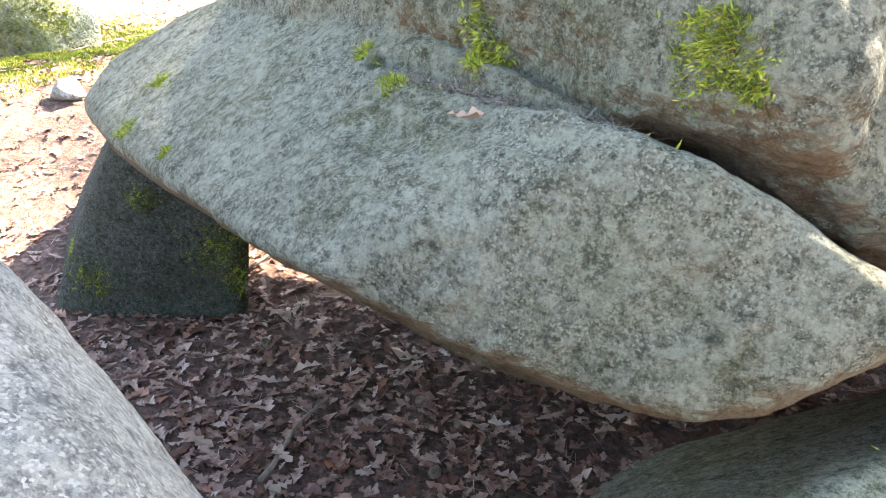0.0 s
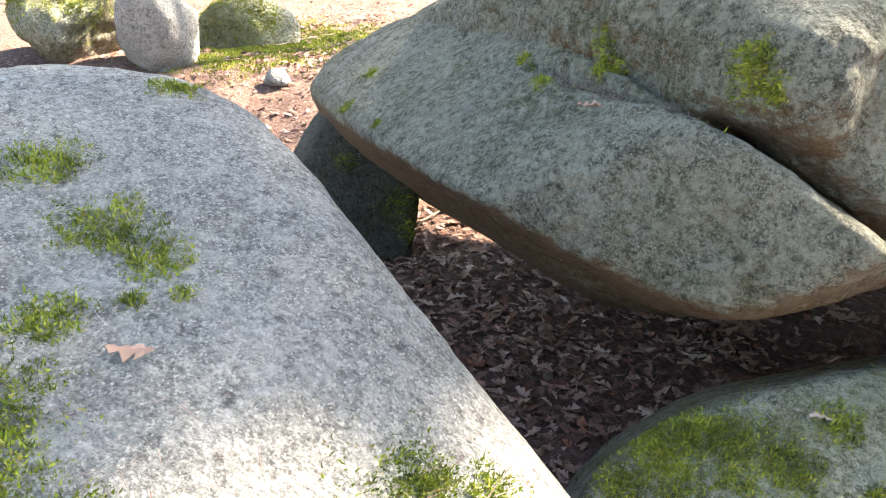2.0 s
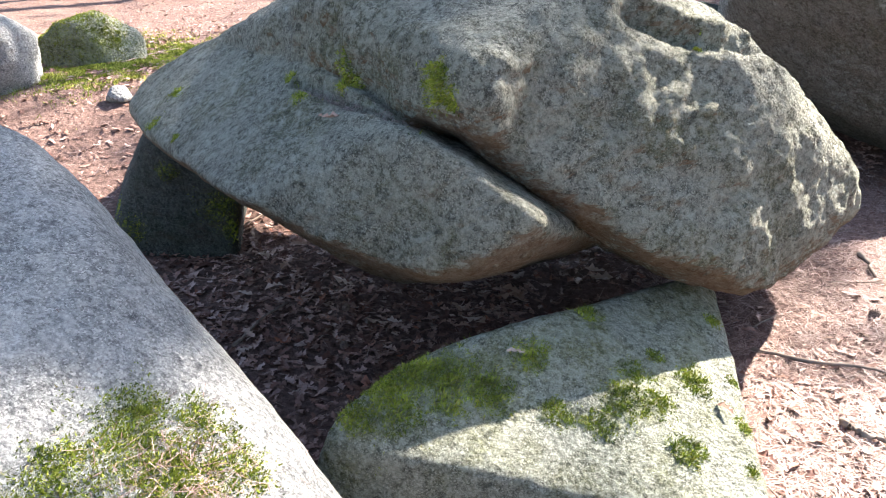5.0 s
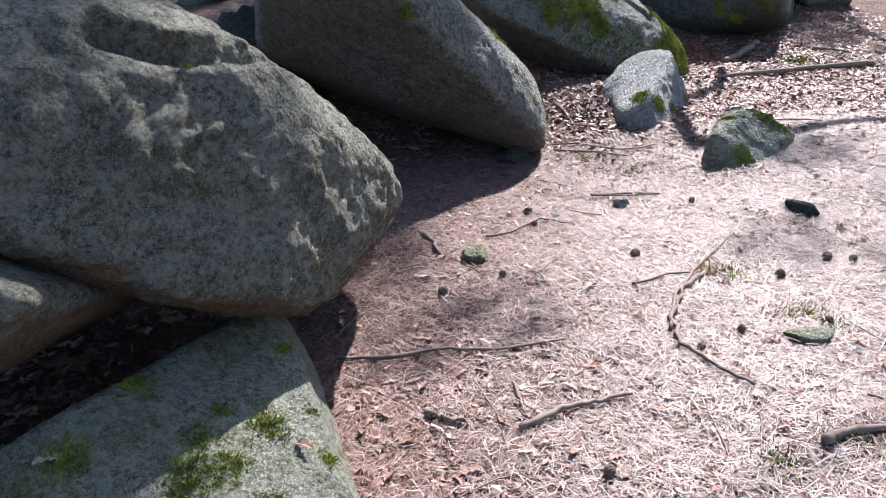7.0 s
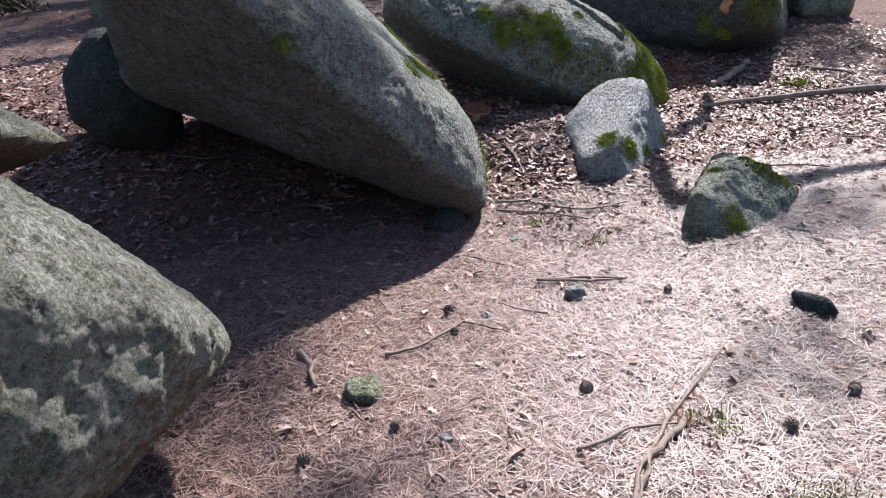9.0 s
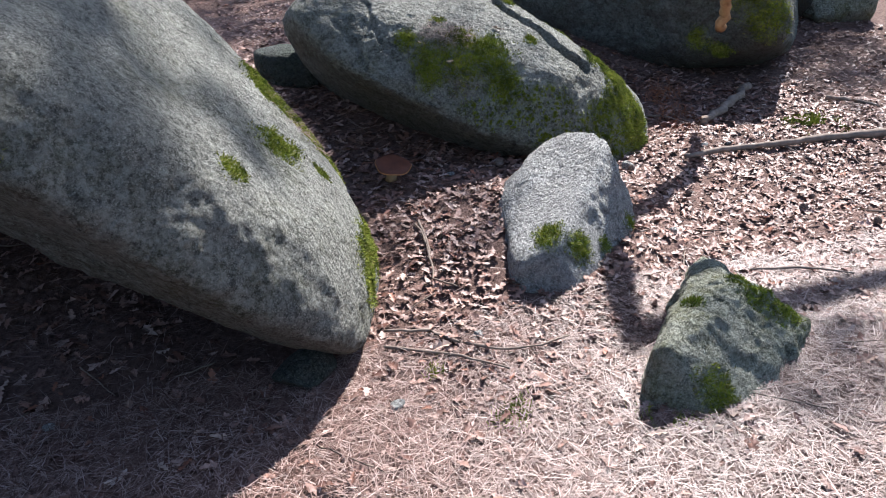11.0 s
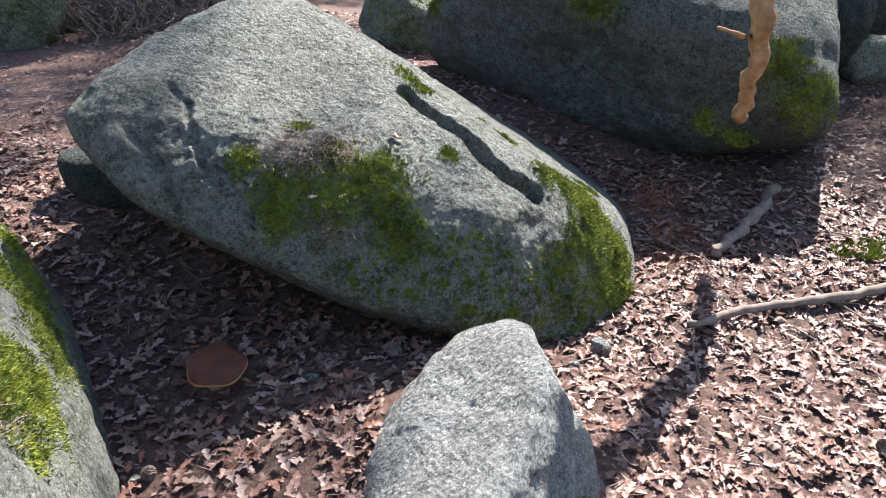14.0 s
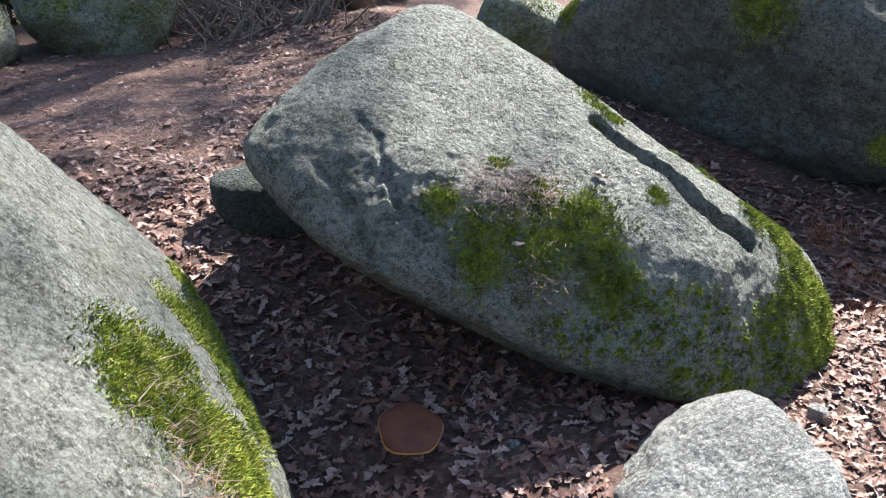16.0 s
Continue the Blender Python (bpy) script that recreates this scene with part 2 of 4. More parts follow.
def soil_material():
    m, nt, bsdf, co = material("forest_floor", 0.95)
    n1 = noise_tex(nt, co, 1.3, 5)
    n2 = noise_tex(nt, co, 38, 8, 0.75)
    a = ramp(nt, n2, [(0.3, (0.03, 0.02, 0.016)), (0.5, (0.12, 0.07, 0.056)), (0.72, (0.30, 0.20, 0.165))])
    b = ramp(nt, n2, [(0.3, (0.06, 0.034, 0.026)), (0.7, (0.25, 0.155, 0.125))])
    nt.links.new(mix(nt, ramp(nt, n1, [(0.4, (0, 0, 0)), (0.65, (1, 1, 1))]), a, b), bsdf.inputs["Base Color"])
    bump(nt, bsdf, n2, 1.0, 0.02)
    return m


M_SOIL = soil_material()


from mathutils.bvhtree import BVHTree

# ---- helpers of the scene ----
def mesh_object(name, verts, faces, mat, parent=None, smooth=True):
    me = bpy.data.meshes.new(name)
    me.from_pydata([tuple(v) for v in verts], [], [tuple(f) for f in faces])
    me.materials.append(mat)
    if smooth:
        me.polygons.foreach_set("use_smooth", [True] * len(me.polygons))
    me.update()
    ob = new(name, me)
    ob.parent = parent
    return ob


def part(name, bm, mat, parent, label=""):
    me = bpy.data.meshes.new(name)
    bm.to_mesh(me)
    bm.free()
    me.materials.append(mat)
    me.polygons.foreach_set("use_smooth", [True] * len(me.polygons))
    ob = new(name, me)
    ob.parent = parent
    return tagged(ob, label)


def smoothstep(a, b, x):
    t = np.clip((x - a) / (b - a), 0, 1)
    return t * t * (3 - 2 * t)


def ground_z(x, y):
    """Height of the forest floor: nearly level, a hollow under the first boulder, a low rise behind."""
    x, y = np.asarray(x, float), np.asarray(y, float)
    y0 = 2.95 + 0.36 * np.clip(x, -2.5, 7.5)
    z = 0.36 * smoothstep(y0, y0 + 1.9, y) * (1 - 0.55 * smoothstep(4.6, 6.2, x))
    z = z - 0.09 * np.exp(-((x - 0.1) ** 2 / 1.1 + (y - 1.8) ** 2 / 0.7))
    z = z + 0.10 * smoothstep(3.2, 3.9, x) * np.exp(-((y - 4.2) ** 2) / 0.8) * (1 - smoothstep(4.2, 4.9, x))
    z = z + 0.018 * np.sin(2.3 * x + 1.1 * y) + 0.014 * np.sin(3.7 * y - 1.9 * x + 1) + 0.008 * np.sin(9 * x + 2) * np.sin(8 * y)
    return z


def directions(az, el):
    az, el = np.radians(az), np.radians(el)
    return np.stack([np.cos(az) * np.cos(el), np.sin(az) * np.cos(el), np.sin(el)], -1)


BALLS = {}


def ball(level):
    if level not in BALLS:
        bm = bmesh.new()
        bmesh.ops.create_icosphere(bm, subdivisions=level, radius=1)
        BALLS[level] = (np.array([v.co[:] for v in bm.verts]), [[v.index for v in f.verts] for f in bm.faces])
        bm.free()
    return BALLS[level]


def fbm(p, seed, scale, octaves, rough=0.5):
    """Cheap layered value noise over points."""
    total, amp = np.zeros(len(p)), 1.0
    off = Vector((seed * 3.7, seed * 1.9, seed * 5.3))
    for k in range(octaves):
        total += amp * np.array([noise.noise(Vector(q) * scale + off) for q in p])
        amp *= rough
        scale *= 2.1
    return total


def carve(pts, dirs, centre, grooves, seed):
    """Cuts grooves that follow the surface; each narrows and widens along its run."""
    whole = pts.copy()
    inward = 0.25 * dirs + np.array((0.1, -0.35, 0.9))
    inward /= np.linalg.norm(inward, axis=1)[:, None]
    sunk = np.zeros(len(pts))
    for k, (a, b, width, depth) in enumerate(grooves):
        a, b = np.array(a), np.array(b)
        steps = max(3, int(np.linalg.norm(b - a) / 0.008))
        d = np.full(len(pts), 9.0)
        for t in np.linspace(0, 1, steps):
            q = a + t * (b - a)
            out = q - np.array(centre)
            q = whole[np.argmax(dirs @ out)]
            w = width * (1 + 0.1 * math.sin(3 * (k + t) + seed))
            d = np.minimum(d, np.linalg.norm(whole - q, axis=1) / w)
        cut = depth * np.clip(1.25 * (1 - d), 0, 1) ** 0.6
        sunk = np.maximum(sunk, cut)
    return whole - inward * sunk[:, None]


def rock_mesh(name, spec, level, mat, seed, rough=0.03, fine=0.006, grooves=(), parent=None):
    """A boulder: a body bounded by faces, its edges rounded off, worn by uneven relief; grooves are (point, point, width, depth)."""
    centre, p, faces = spec
    dirs, tris = ball(level)
    f = np.array(faces, float)
    n = directions(f[:, 0], f[:, 1])
    r = (np.maximum(dirs @ n.T / f[:, 2], 0) ** p).sum(1) ** (-1 / p)
    pts = dirs * r[:, None] + np.array(centre)
    r = r + rough * fbm(pts, seed, 2.1, 3) + fine * fbm(pts, seed + 7, 14.0, 3, 0.6)
    pts = dirs * r[:, None] + np.array(centre)
    pts = carve(pts, dirs, centre, grooves, seed)
    return mesh_object(name, pts, tris, mat, parent)


def tree_of(ob):
    me = ob.data
    return BVHTree.FromPolygons([ob.matrix_world @ v.co for v in me.vertices], [p.vertices[:] for p in me.polygons])


# ---- the ground ----
def axis(lo, hi, step, far):
    inner = np.arange(lo, hi, step)
    grow = np.cumsum(step * 1.25 ** np.arange(1, 28))
    grow = grow[grow < far]
    return np.concatenate([lo - grow[::-1], inner, hi + grow])


gx, gy = axis(-4.5, 8.5, 0.04, 70), axis(-1.8, 9.0, 0.04, 70)
X, Y = np.meshgrid(gx, gy)
Z = ground_z(X, Y)
rng = np.random.default_rng(5)
Z = Z + 0.006 * rng.standard_normal(Z.shape)
W = len(gx)
idx = np.arange(len(gy) * W).reshape(len(gy), W)
quads = np.stack([idx[:-1, :-1], idx[:-1, 1:], idx[1:, 1:], idx[1:, :-1]], -1).reshape(-1, 4)
ground = mesh_object("ground", np.stack([X, Y, Z], -1).reshape(-1, 3).tolist(), quads.tolist(), M_SOIL)
tagged(ground, "brown forest floor of soil and needles", "ground", kind="structure")

# ---- boulders ----
CRACK = [(4.46, 5.09, 0.74), (4.50, 5.00, 0.70), (4.56, 4.93, 0.68), (4.61, 4.87, 0.65), (4.63, 4.77, 0.60), (4.68, 4.71, 0.55), (4.80, 4.68, 0.48)]
CRACK_TOP = [(1.06, 1.47, 1.20), (1.15, 1.47, 1.16), (1.22, 1.48, 1.14), (1.30, 1.50, 1.12), (1.41, 1.60, 1.08), (1.55, 1.68, 1.05)]
CRACK_LEFT = [(3.72, 5.06, 0.85), (3.77, 5.00, 0.80), (3.77, 4.91, 0.73), (3.78, 4.84, 0.66), (3.79, 4.76, 0.62)]
CRACK_LOW = [(3.57, 4.96, 0.76), (3.62, 4.90, 0.71), (3.66, 4.85, 0.65), (3.67, 4.77, 0.57), (3.74, 4.69, 0.51), (3.85, 4.62, 0.46), (3.94, 4.57, 0.41)]
CRACK_E = [(2.96, 4.31, 0.87), (3.01, 4.32, 0.81), (3.04, 4.30, 0.78)]
CRACK_A = [(0.43, 1.08, 0.62), (0.48, 1.08, 0.66), (0.53, 1.08, 0.69), (0.60, 1.08, 0.75)]


CREVICE = [(0.02, 1.62, 0.94), (0.09, 1.57, 0.94), (0.18, 1.48, 0.94), (0.27, 1.40, 0.93), (0.37, 1.32, 0.92), (0.47, 1.24, 0.90)]


def line(points, width, depth):
    return [(a, b, width, depth) for a, b in zip(points, points[1:])]


def fused(name, bodies, mat, parent, grooves=(), voxel=0.014):
    """Bodies grown together into one block with softened joins."""
    V, F, off = [], [], 0
    for spec, seed in bodies:
        centre, p, faces = spec
        dirs, tris = ball(6)
        f = np.array(faces, float)
        r = (np.maximum(dirs @ directions(f[:, 0], f[:, 1]).T / f[:, 2], 0) ** p).sum(1) ** (-1 / p)
        pts = dirs * r[:, None] + np.array(centre)
        r = r + 0.03 * fbm(pts, seed, 2.1, 3) + 0.024 * fbm(pts, seed + 7, 10.0, 3, 0.65)
        pts = dirs * r[:, None] + np.array(centre)
        V.append(carve(pts, dirs, centre, grooves, seed))
        F += [[i + off for i in t] for t in tris]
        off += len(dirs)
    ob = mesh_object(name, np.concatenate(V), F, mat, parent)
    grow = ob.modifiers.new("grown", "REMESH")
    grow.mode, grow.voxel_size, grow.use_smooth_shade = "VOXEL", voxel, True
    soft = ob.modifiers.new("soft", "SMOOTH")
    soft.factor, soft.iterations = 0.5, 1
    crust = bpy.data.textures.new("crust", "CLOUDS")
    crust.noise_scale, crust.noise_depth = 0.03, 4
    worn = ob.modifiers.new("worn", "DISPLACE")
    worn.texture, worn.texture_coords, worn.strength, worn.mid_level = crust, "GLOBAL", 0.02, 0.5
    return ob


split_boulder = tagged(new("boulder"), "huge grey granite boulder split by a deep crack, propped on stones", "boulder")
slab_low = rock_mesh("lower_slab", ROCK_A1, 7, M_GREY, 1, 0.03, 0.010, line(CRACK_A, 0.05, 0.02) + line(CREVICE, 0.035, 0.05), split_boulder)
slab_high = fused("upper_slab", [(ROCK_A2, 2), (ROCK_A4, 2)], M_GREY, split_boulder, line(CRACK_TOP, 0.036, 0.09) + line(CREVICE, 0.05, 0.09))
slab_back = slab_high
slab_top = rock_mesh("top_ledge", ROCK_A3, 5, M_GREY, 3, 0.03, 0.006, (), split_boulder)
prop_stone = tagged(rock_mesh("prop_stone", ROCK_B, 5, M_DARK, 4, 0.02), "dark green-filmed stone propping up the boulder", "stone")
flat_boulder = tagged(rock_mesh("boulder", ROCK_C, 7, M_PALE, 5, 0.015, 0.004), "pale sloping granite boulder with moss patches", "boulder")
wedge_stone = tagged(rock_mesh("wedge_stone", ROCK_D, 6, M_MOSSY, 6, 0.010, 0.006), "mossy angular stone wedged under the boulder", "stone")
leaning_boulder = tagged(rock_mesh("boulder", ROCK_E, 7, M_WEATHERED, 8, 0.022, 0.010, line(CRACK_E, 0.02, 0.03)), "grey overhanging granite boulder with mossy edge", "boulder")
cracked_boulder = tagged(new("boulder"), "grey cracked boulder with thick moss cushions", "boulder")
crack_cuts = line(CRACK, 0.034, 0.12) + line(CRACK_LEFT, 0.013, 0.011) + line(CRACK_LOW, 0.015, 0.014)
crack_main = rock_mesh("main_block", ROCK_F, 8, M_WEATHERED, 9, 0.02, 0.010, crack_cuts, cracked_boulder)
tooth_stone = tagged(rock_mesh("pointed_stone", ROCK_G, 6, M_PALE, 10, 0.022, 0.012), "pale pointed granite stone standing in leaves", "stone")
low_stone = tagged(rock_mesh("small_stone", ROCK_H, 6, M_MOSSY, 11, 0.022, 0.020), "small grey lichened stone with moss on top", "stone")
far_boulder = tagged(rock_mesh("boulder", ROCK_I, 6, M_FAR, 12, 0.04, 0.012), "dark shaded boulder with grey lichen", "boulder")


def loose_stone(x, y, sink, size, mat, seed, label, name="stone", level=4):
    """A rough block: a body cut by random faces, bedded in the floor."""
    g = np.random.default_rng(seed)
    n = 13
    az, el = g.uniform(0, 360, n), np.degrees(np.arcsin(g.uniform(-1, 1, n)))
    d = directions(az, el)
    dist = 1 / np.linalg.norm(d / np.array(size), axis=1) * g.uniform(0.75, 1.0, n)
    z = float(ground_z(x, y)) + size[2] * (1 - sink)
    faces = np.stack([az, el, dist], 1).tolist() + [(0, 90, size[2]), (0, -90, size[2])] + [(k * 60, 0, 0.95 * max(size[:2])) for k in range(6)]
    return tagged(rock_mesh(name, ((x, y, z), 12, faces), level, mat, seed, 0.12 * min(size), 0.04 * min(size)), label, "stone")


loose_stone(-2.85, 3.85, 0.4, (0.30, 0.26, 0.34), M_PALE, 31, "rounded grey stone beside a mossy bank", "stone", 5)
bg_e = loose_stone(-3.65, 3.95, 0.4, (0.50, 0.36, 0.36), M_MOSSY, 32, "moss-covered stone at the edge of the clearing", "mossy_stone", 5)
moss_hump = loose_stone(-2.75, 4.75, 0.75, (0.48, 0.30, 0.28), M_MOSSY, 33, "low hump of rock under yellow-green moss", "mossy_stone", 5)
bg_a = loose_stone(2.65, 8.85, 0.5, (0.66, 0.40, 0.40), M_MOSSY, 34, "mossy rock at the edge of the wood", "mossy_stone", 5)
bg_b = loose_stone(1.85, 8.45, 0.5, (0.40, 0.35, 0.36), M_MOSSY, 35, "rounded rock with bright moss on top", "mossy_stone", 5)
bg_c = loose_stone(5.35, 7.95, 0.6, (0.38, 0.30, 0.30), M_MOSSY, 36, "small moss-capped stone between two boulders", "mossy_stone", 5)
loose_stone(8.35, 6.55, 0.6, (0.30, 0.26, 0.20), M_MOSSY, 37, "low grey stone lying in dry leaves", "stone", 4)
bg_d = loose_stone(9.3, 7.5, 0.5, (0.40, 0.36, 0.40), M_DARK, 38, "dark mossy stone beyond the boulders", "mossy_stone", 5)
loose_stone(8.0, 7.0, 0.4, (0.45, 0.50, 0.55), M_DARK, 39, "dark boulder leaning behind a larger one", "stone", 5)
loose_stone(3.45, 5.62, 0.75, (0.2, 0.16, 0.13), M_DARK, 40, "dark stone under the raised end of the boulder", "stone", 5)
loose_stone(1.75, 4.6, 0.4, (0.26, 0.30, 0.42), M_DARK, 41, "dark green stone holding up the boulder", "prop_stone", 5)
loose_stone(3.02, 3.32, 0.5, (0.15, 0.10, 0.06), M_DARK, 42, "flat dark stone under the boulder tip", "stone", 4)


# ---- moss ----
def tuft_mesh(name, bases, normals, lengths, widths, mat, parent, seed, lean=0.6):
    """Many short blades, one triangle each."""
    g = np.random.default_rng(seed)
    n = len(bases)
    up = normals + lean * g.standard_normal((n, 3))
    up /= np.linalg.norm(up, axis=1)[:, None]
    side = np.cross(up, g.standard_normal((n, 3)))
    side /= np.linalg.norm(side, axis=1)[:, None]
    v = np.stack([bases - side * widths[:, None], bases + side * widths[:, None], bases + up * lengths[:, None]], 1).reshape(-1, 3)
    return mesh_object(name, v, np.arange(3 * n).reshape(-1, 3).tolist(), mat, parent, False)


def moss_on(host, parts, patches, seed, per_m2=52000, tall=1.0, gaps=0.0):
    """Cushions of moss over the patches (x, y, z, radius) of a rock's surface."""
    g = np.random.default_rng(seed)
    trees = [tree_of(p) for p in parts]
    bases, normals = [], []
    for x, y, z, r in patches:
        count = int(2.1 * per_m2 * math.pi * r * r)
        for q in g.standard_normal((count, 3)) * r * 0.68:
            p = Vector((x + q[0], y + q[1], z + q[2]))
            ragged = 0.75 * noise.noise(p * 13) + 0.6 * noise.noise(p * 34) + 0.45 * noise.noise(p * 90)
            if ragged < 1.25 * np.linalg.norm(q) / (1.3 * r) - 0.95 + gaps:
                continue
            best = min((t.find_nearest(p) for t in trees), key=lambda h: h[3])
            bases.append(best[0])
            normals.append(best[1])
    bases, normals = np.array(bases), np.array(normals)
    n = len(bases)
    clump = np.array([1.0 + 0.9 * noise.noise(b * 40) for b in map(Vector, bases)])
    return tuft_mesh("moss", bases - 0.001 * normals, normals, tall * clump * g.uniform(0.006, 0.016, n), g.uniform(0.0013, 0.0030, n), M_MOSS, host, seed)


moss_on(split_boulder, [slab_low, slab_high, slab_back], [(-0.62, 2.02, 0.79, 0.05), (-0.66, 1.89, 0.70, 0.06), (0.07, 1.52, 0.91, 0.04), (-0.48, 1.69, 0.70, 0.03)], 60, 95000, 0.8, 0.35)
moss_on(split_boulder, [slab_low, slab_high, slab_back], [(0.56, 1.22, 1.05, 0.06), (0.56, 1.21, 1.01, 0.06), (0.60, 1.18, 1.00, 0.04), (1.27, 1.48, 1.12, 0.02)], 61, 95000, 1.0)
moss_on(split_boulder, [slab_low, slab_back], [(-0.01, 1.67, 0.93, 0.03), (0.23, 1.53, 1.03, 0.04), (0.25, 1.50, 0.97, 0.04), (0.22, 1.49, 0.96, 0.03)], 62, 95000, 1.3)
moss_on(prop_stone, [prop_stone], [(-0.62, 2.20, 0.22, 0.10), (-0.55, 2.20, 0.10, 0.08), (-1.05, 2.25, 0.12, 0.08), (-0.80, 2.18, 0.40, 0.06)], 59, 60000, 0.7, 0.15)
moss_on(flat_boulder, [flat_boulder], [(-0.72, 0.45, 0.94, 0.05), (-0.63, 0.52, 0.93, 0.08), (-0.45, 0.43, 0.87, 0.09), (-0.32, 0.40, 0.84, 0.06), (-0.39, 0.22, 0.82, 0.06), (-0.31, 0.30, 0.82, 0.03), (-0.26, 0.35, 0.81, 0.02), (-0.28, -0.03, 0.75, 0.09), (-0.28, -0.13, 0.73, 0.10), (-0.16, -0.03, 0.71, 0.06), (0.08, 0.10, 0.63, 0.06), (0.15, 0.28, 0.63, 0.07), (0.24, 0.29, 0.58, 0.08), (0.33, 0.27, 0.51, 0.08), (0.18, 0.18, 0.60, 0.13), (0.28, 0.16, 0.52, 0.12), (0.10, 0.02, 0.62, 0.09), (-0.36, 0.05, 0.77, 0.11), (-0.62, 0.89, 0.98, 0.06), (0.26, 0.19, 0.54, 0.08)], 63, 90000, 0.8, 0.12)
moss_on(wedge_stone, [wedge_stone], [(0.50, 0.85, 0.26, 0.11), (0.62, 0.95, 0.29, 0.10), (0.47, 0.89, 0.28, 0.06), (0.55, 0.94, 0.29, 0.06), (0.40, 0.79, 0.24, 0.05), (1.14, 1.07, 0.26, 0.05), (1.19, 0.99, 0.23, 0.05), (1.39, 1.41, 0.25, 0.03), (1.43, 1.01, 0.16, 0.03), (1.43, 0.86, 0.13, 0.03), (1.43, 1.17, 0.19, 0.03), (0.93, 0.90, 0.23, 0.05), (1.04, 0.89, 0.21, 0.05), (1.27, 0.86, 0.17, 0.05), (1.01, 1.25, 0.34, 0.04), (1.20, 1.15, 0.27, 0.03), (0.75, 0.92, 0.27, 0.07), (0.85, 1.05, 0.30, 0.06), (1.30, 1.10, 0.22, 0.06), (0.65, 0.85, 0.24, 0.05), (1.10, 0.98, 0.24, 0.07)], 64, 95000, 0.9, 0.0)
moss_on(leaning_boulder, [leaning_boulder], [(3.12, 4.20, 0.68, 0.08), (3.20, 4.17, 0.59, 0.09), (3.27, 4.09, 0.48, 0.09), (3.08, 3.74, 0.63, 0.09), (3.29, 3.53, 0.21, 0.11), (3.32, 3.64, 0.22, 0.11), (3.37, 3.78, 0.18, 0.10), (3.17, 4.98, 0.46, 0.07), (3.31, 4.01, 0.40, 0.06), (2.34, 3.09, 0.92, 0.05), (2.89, 3.33, 0.72, 0.05), (3.21, 3.75, 0.50, 0.04), (3.19, 4.69, 0.51, 0.10), (3.13, 4.28, 0.67, 0.12), (3.24, 4.23, 0.52, 0.12), (3.29, 4.24, 0.41, 0.10), (3.18, 5.14, 0.45, 0.05)], 65, 95000, 1)
moss_on(cracked_boulder, [crack_main], [(3.87, 4.81, 0.67, 0.06), (3.97, 4.72, 0.60, 0.10), (4.15, 4.78, 0.67, 0.07), (4.25, 4.70, 0.62, 0.11), (4.11, 4.66, 0.57, 0.13), (4.26, 4.60, 0.54, 0.10), (3.93, 4.66, 0.53, 0.07), (4.51, 4.78, 0.62, 0.04), (4.06, 4.89, 0.74, 0.03), (4.28, 4.53, 0.47, 0.08), (4.51, 4.49, 0.46, 0.03)], 66, 95000, 1.3)
moss_on(cracked_boulder, [crack_main], [(5.20, 5.04, 0.31, 0.06), (5.02, 4.74, 0.33, 0.10), (5.15, 4.71, 0.18, 0.11), (5.15, 4.63, 0.07, 0.11), (5.17, 4.58, 0.00, 0.07), (4.88, 4.82, 0.49, 0.05), (4.54, 5.15, 0.75, 0.06), (4.77, 5.09, 0.63, 0.03), (4.87, 4.56, 0.28, 0.06), (4.95, 4.85, 0.44, 0.07), (5.08, 4.88, 0.36, 0.08), (4.80, 4.98, 0.58, 0.04), (4.98, 4.66, 0.25, 0.09), (5.05, 4.60, 0.12, 0.10)], 67, 95000, 1.1)
moss_on(cracked_boulder, [crack_main], [(4.10, 4.51, 0.41, 0.06), (4.18, 4.44, 0.36, 0.08), (4.31, 4.40, 0.36, 0.09), (4.44, 4.37, 0.34, 0.10), (4.61, 4.37, 0.30, 0.11), (4.86, 4.45, 0.18, 0.12), (4.26, 4.51, 0.45, 0.08), (4.40, 4.46, 0.43, 0.07), (4.58, 4.45, 0.40, 0.06), (4.81, 4.51, 0.27, 0.09), (4.95, 4.46, 0.09, 0.12), (4.45, 4.33, 0.22, 0.10), (4.65, 4.36, 0.15, 0.12)], 71, 75000, 0.9)
moss_on(cracked_boulder, [crack_main], [(4.85, 4.77, 0.51, 0.05), (4.97, 4.80, 0.42, 0.07), (5.08, 4.80, 0.32, 0.09), (5.15, 4.74, 0.21, 0.10), (4.93, 4.62, 0.31, 0.07), (4.51, 5.23, 0.79, 0.05)], 72, 70000, 1.0)
moss_on(leaning_boulder, [leaning_boulder], [(3.10, 4.29, 0.72, 0.06), (3.18, 4.37, 0.60, 0.07), (3.22, 4.86, 0.38, 0.10), (3.26, 4.67, 0.37, 0.12), (3.30, 4.49, 0.34, 0.12), (3.32, 4.15, 0.36, 0.08)], 73, 60000, 0.9)
moss_on(tooth_stone, [tooth_stone], [(3.99, 3.53, 0.22, 0.07), (4.10, 3.49, 0.17, 0.07), (4.44, 3.69, 0.11, 0.05), (4.25, 3.56, 0.10, 0.04)], 68, 95000, 1)
moss_on(low_stone, [low_stone], [(4.44, 2.94, 0.20, 0.06), (4.52, 2.89, 0.13, 0.06), (4.12, 2.70, 0.06, 0.07), (4.43, 3.03, 0.20, 0.04), (4.21, 2.97, 0.20, 0.04)], 69, 95000, 1)
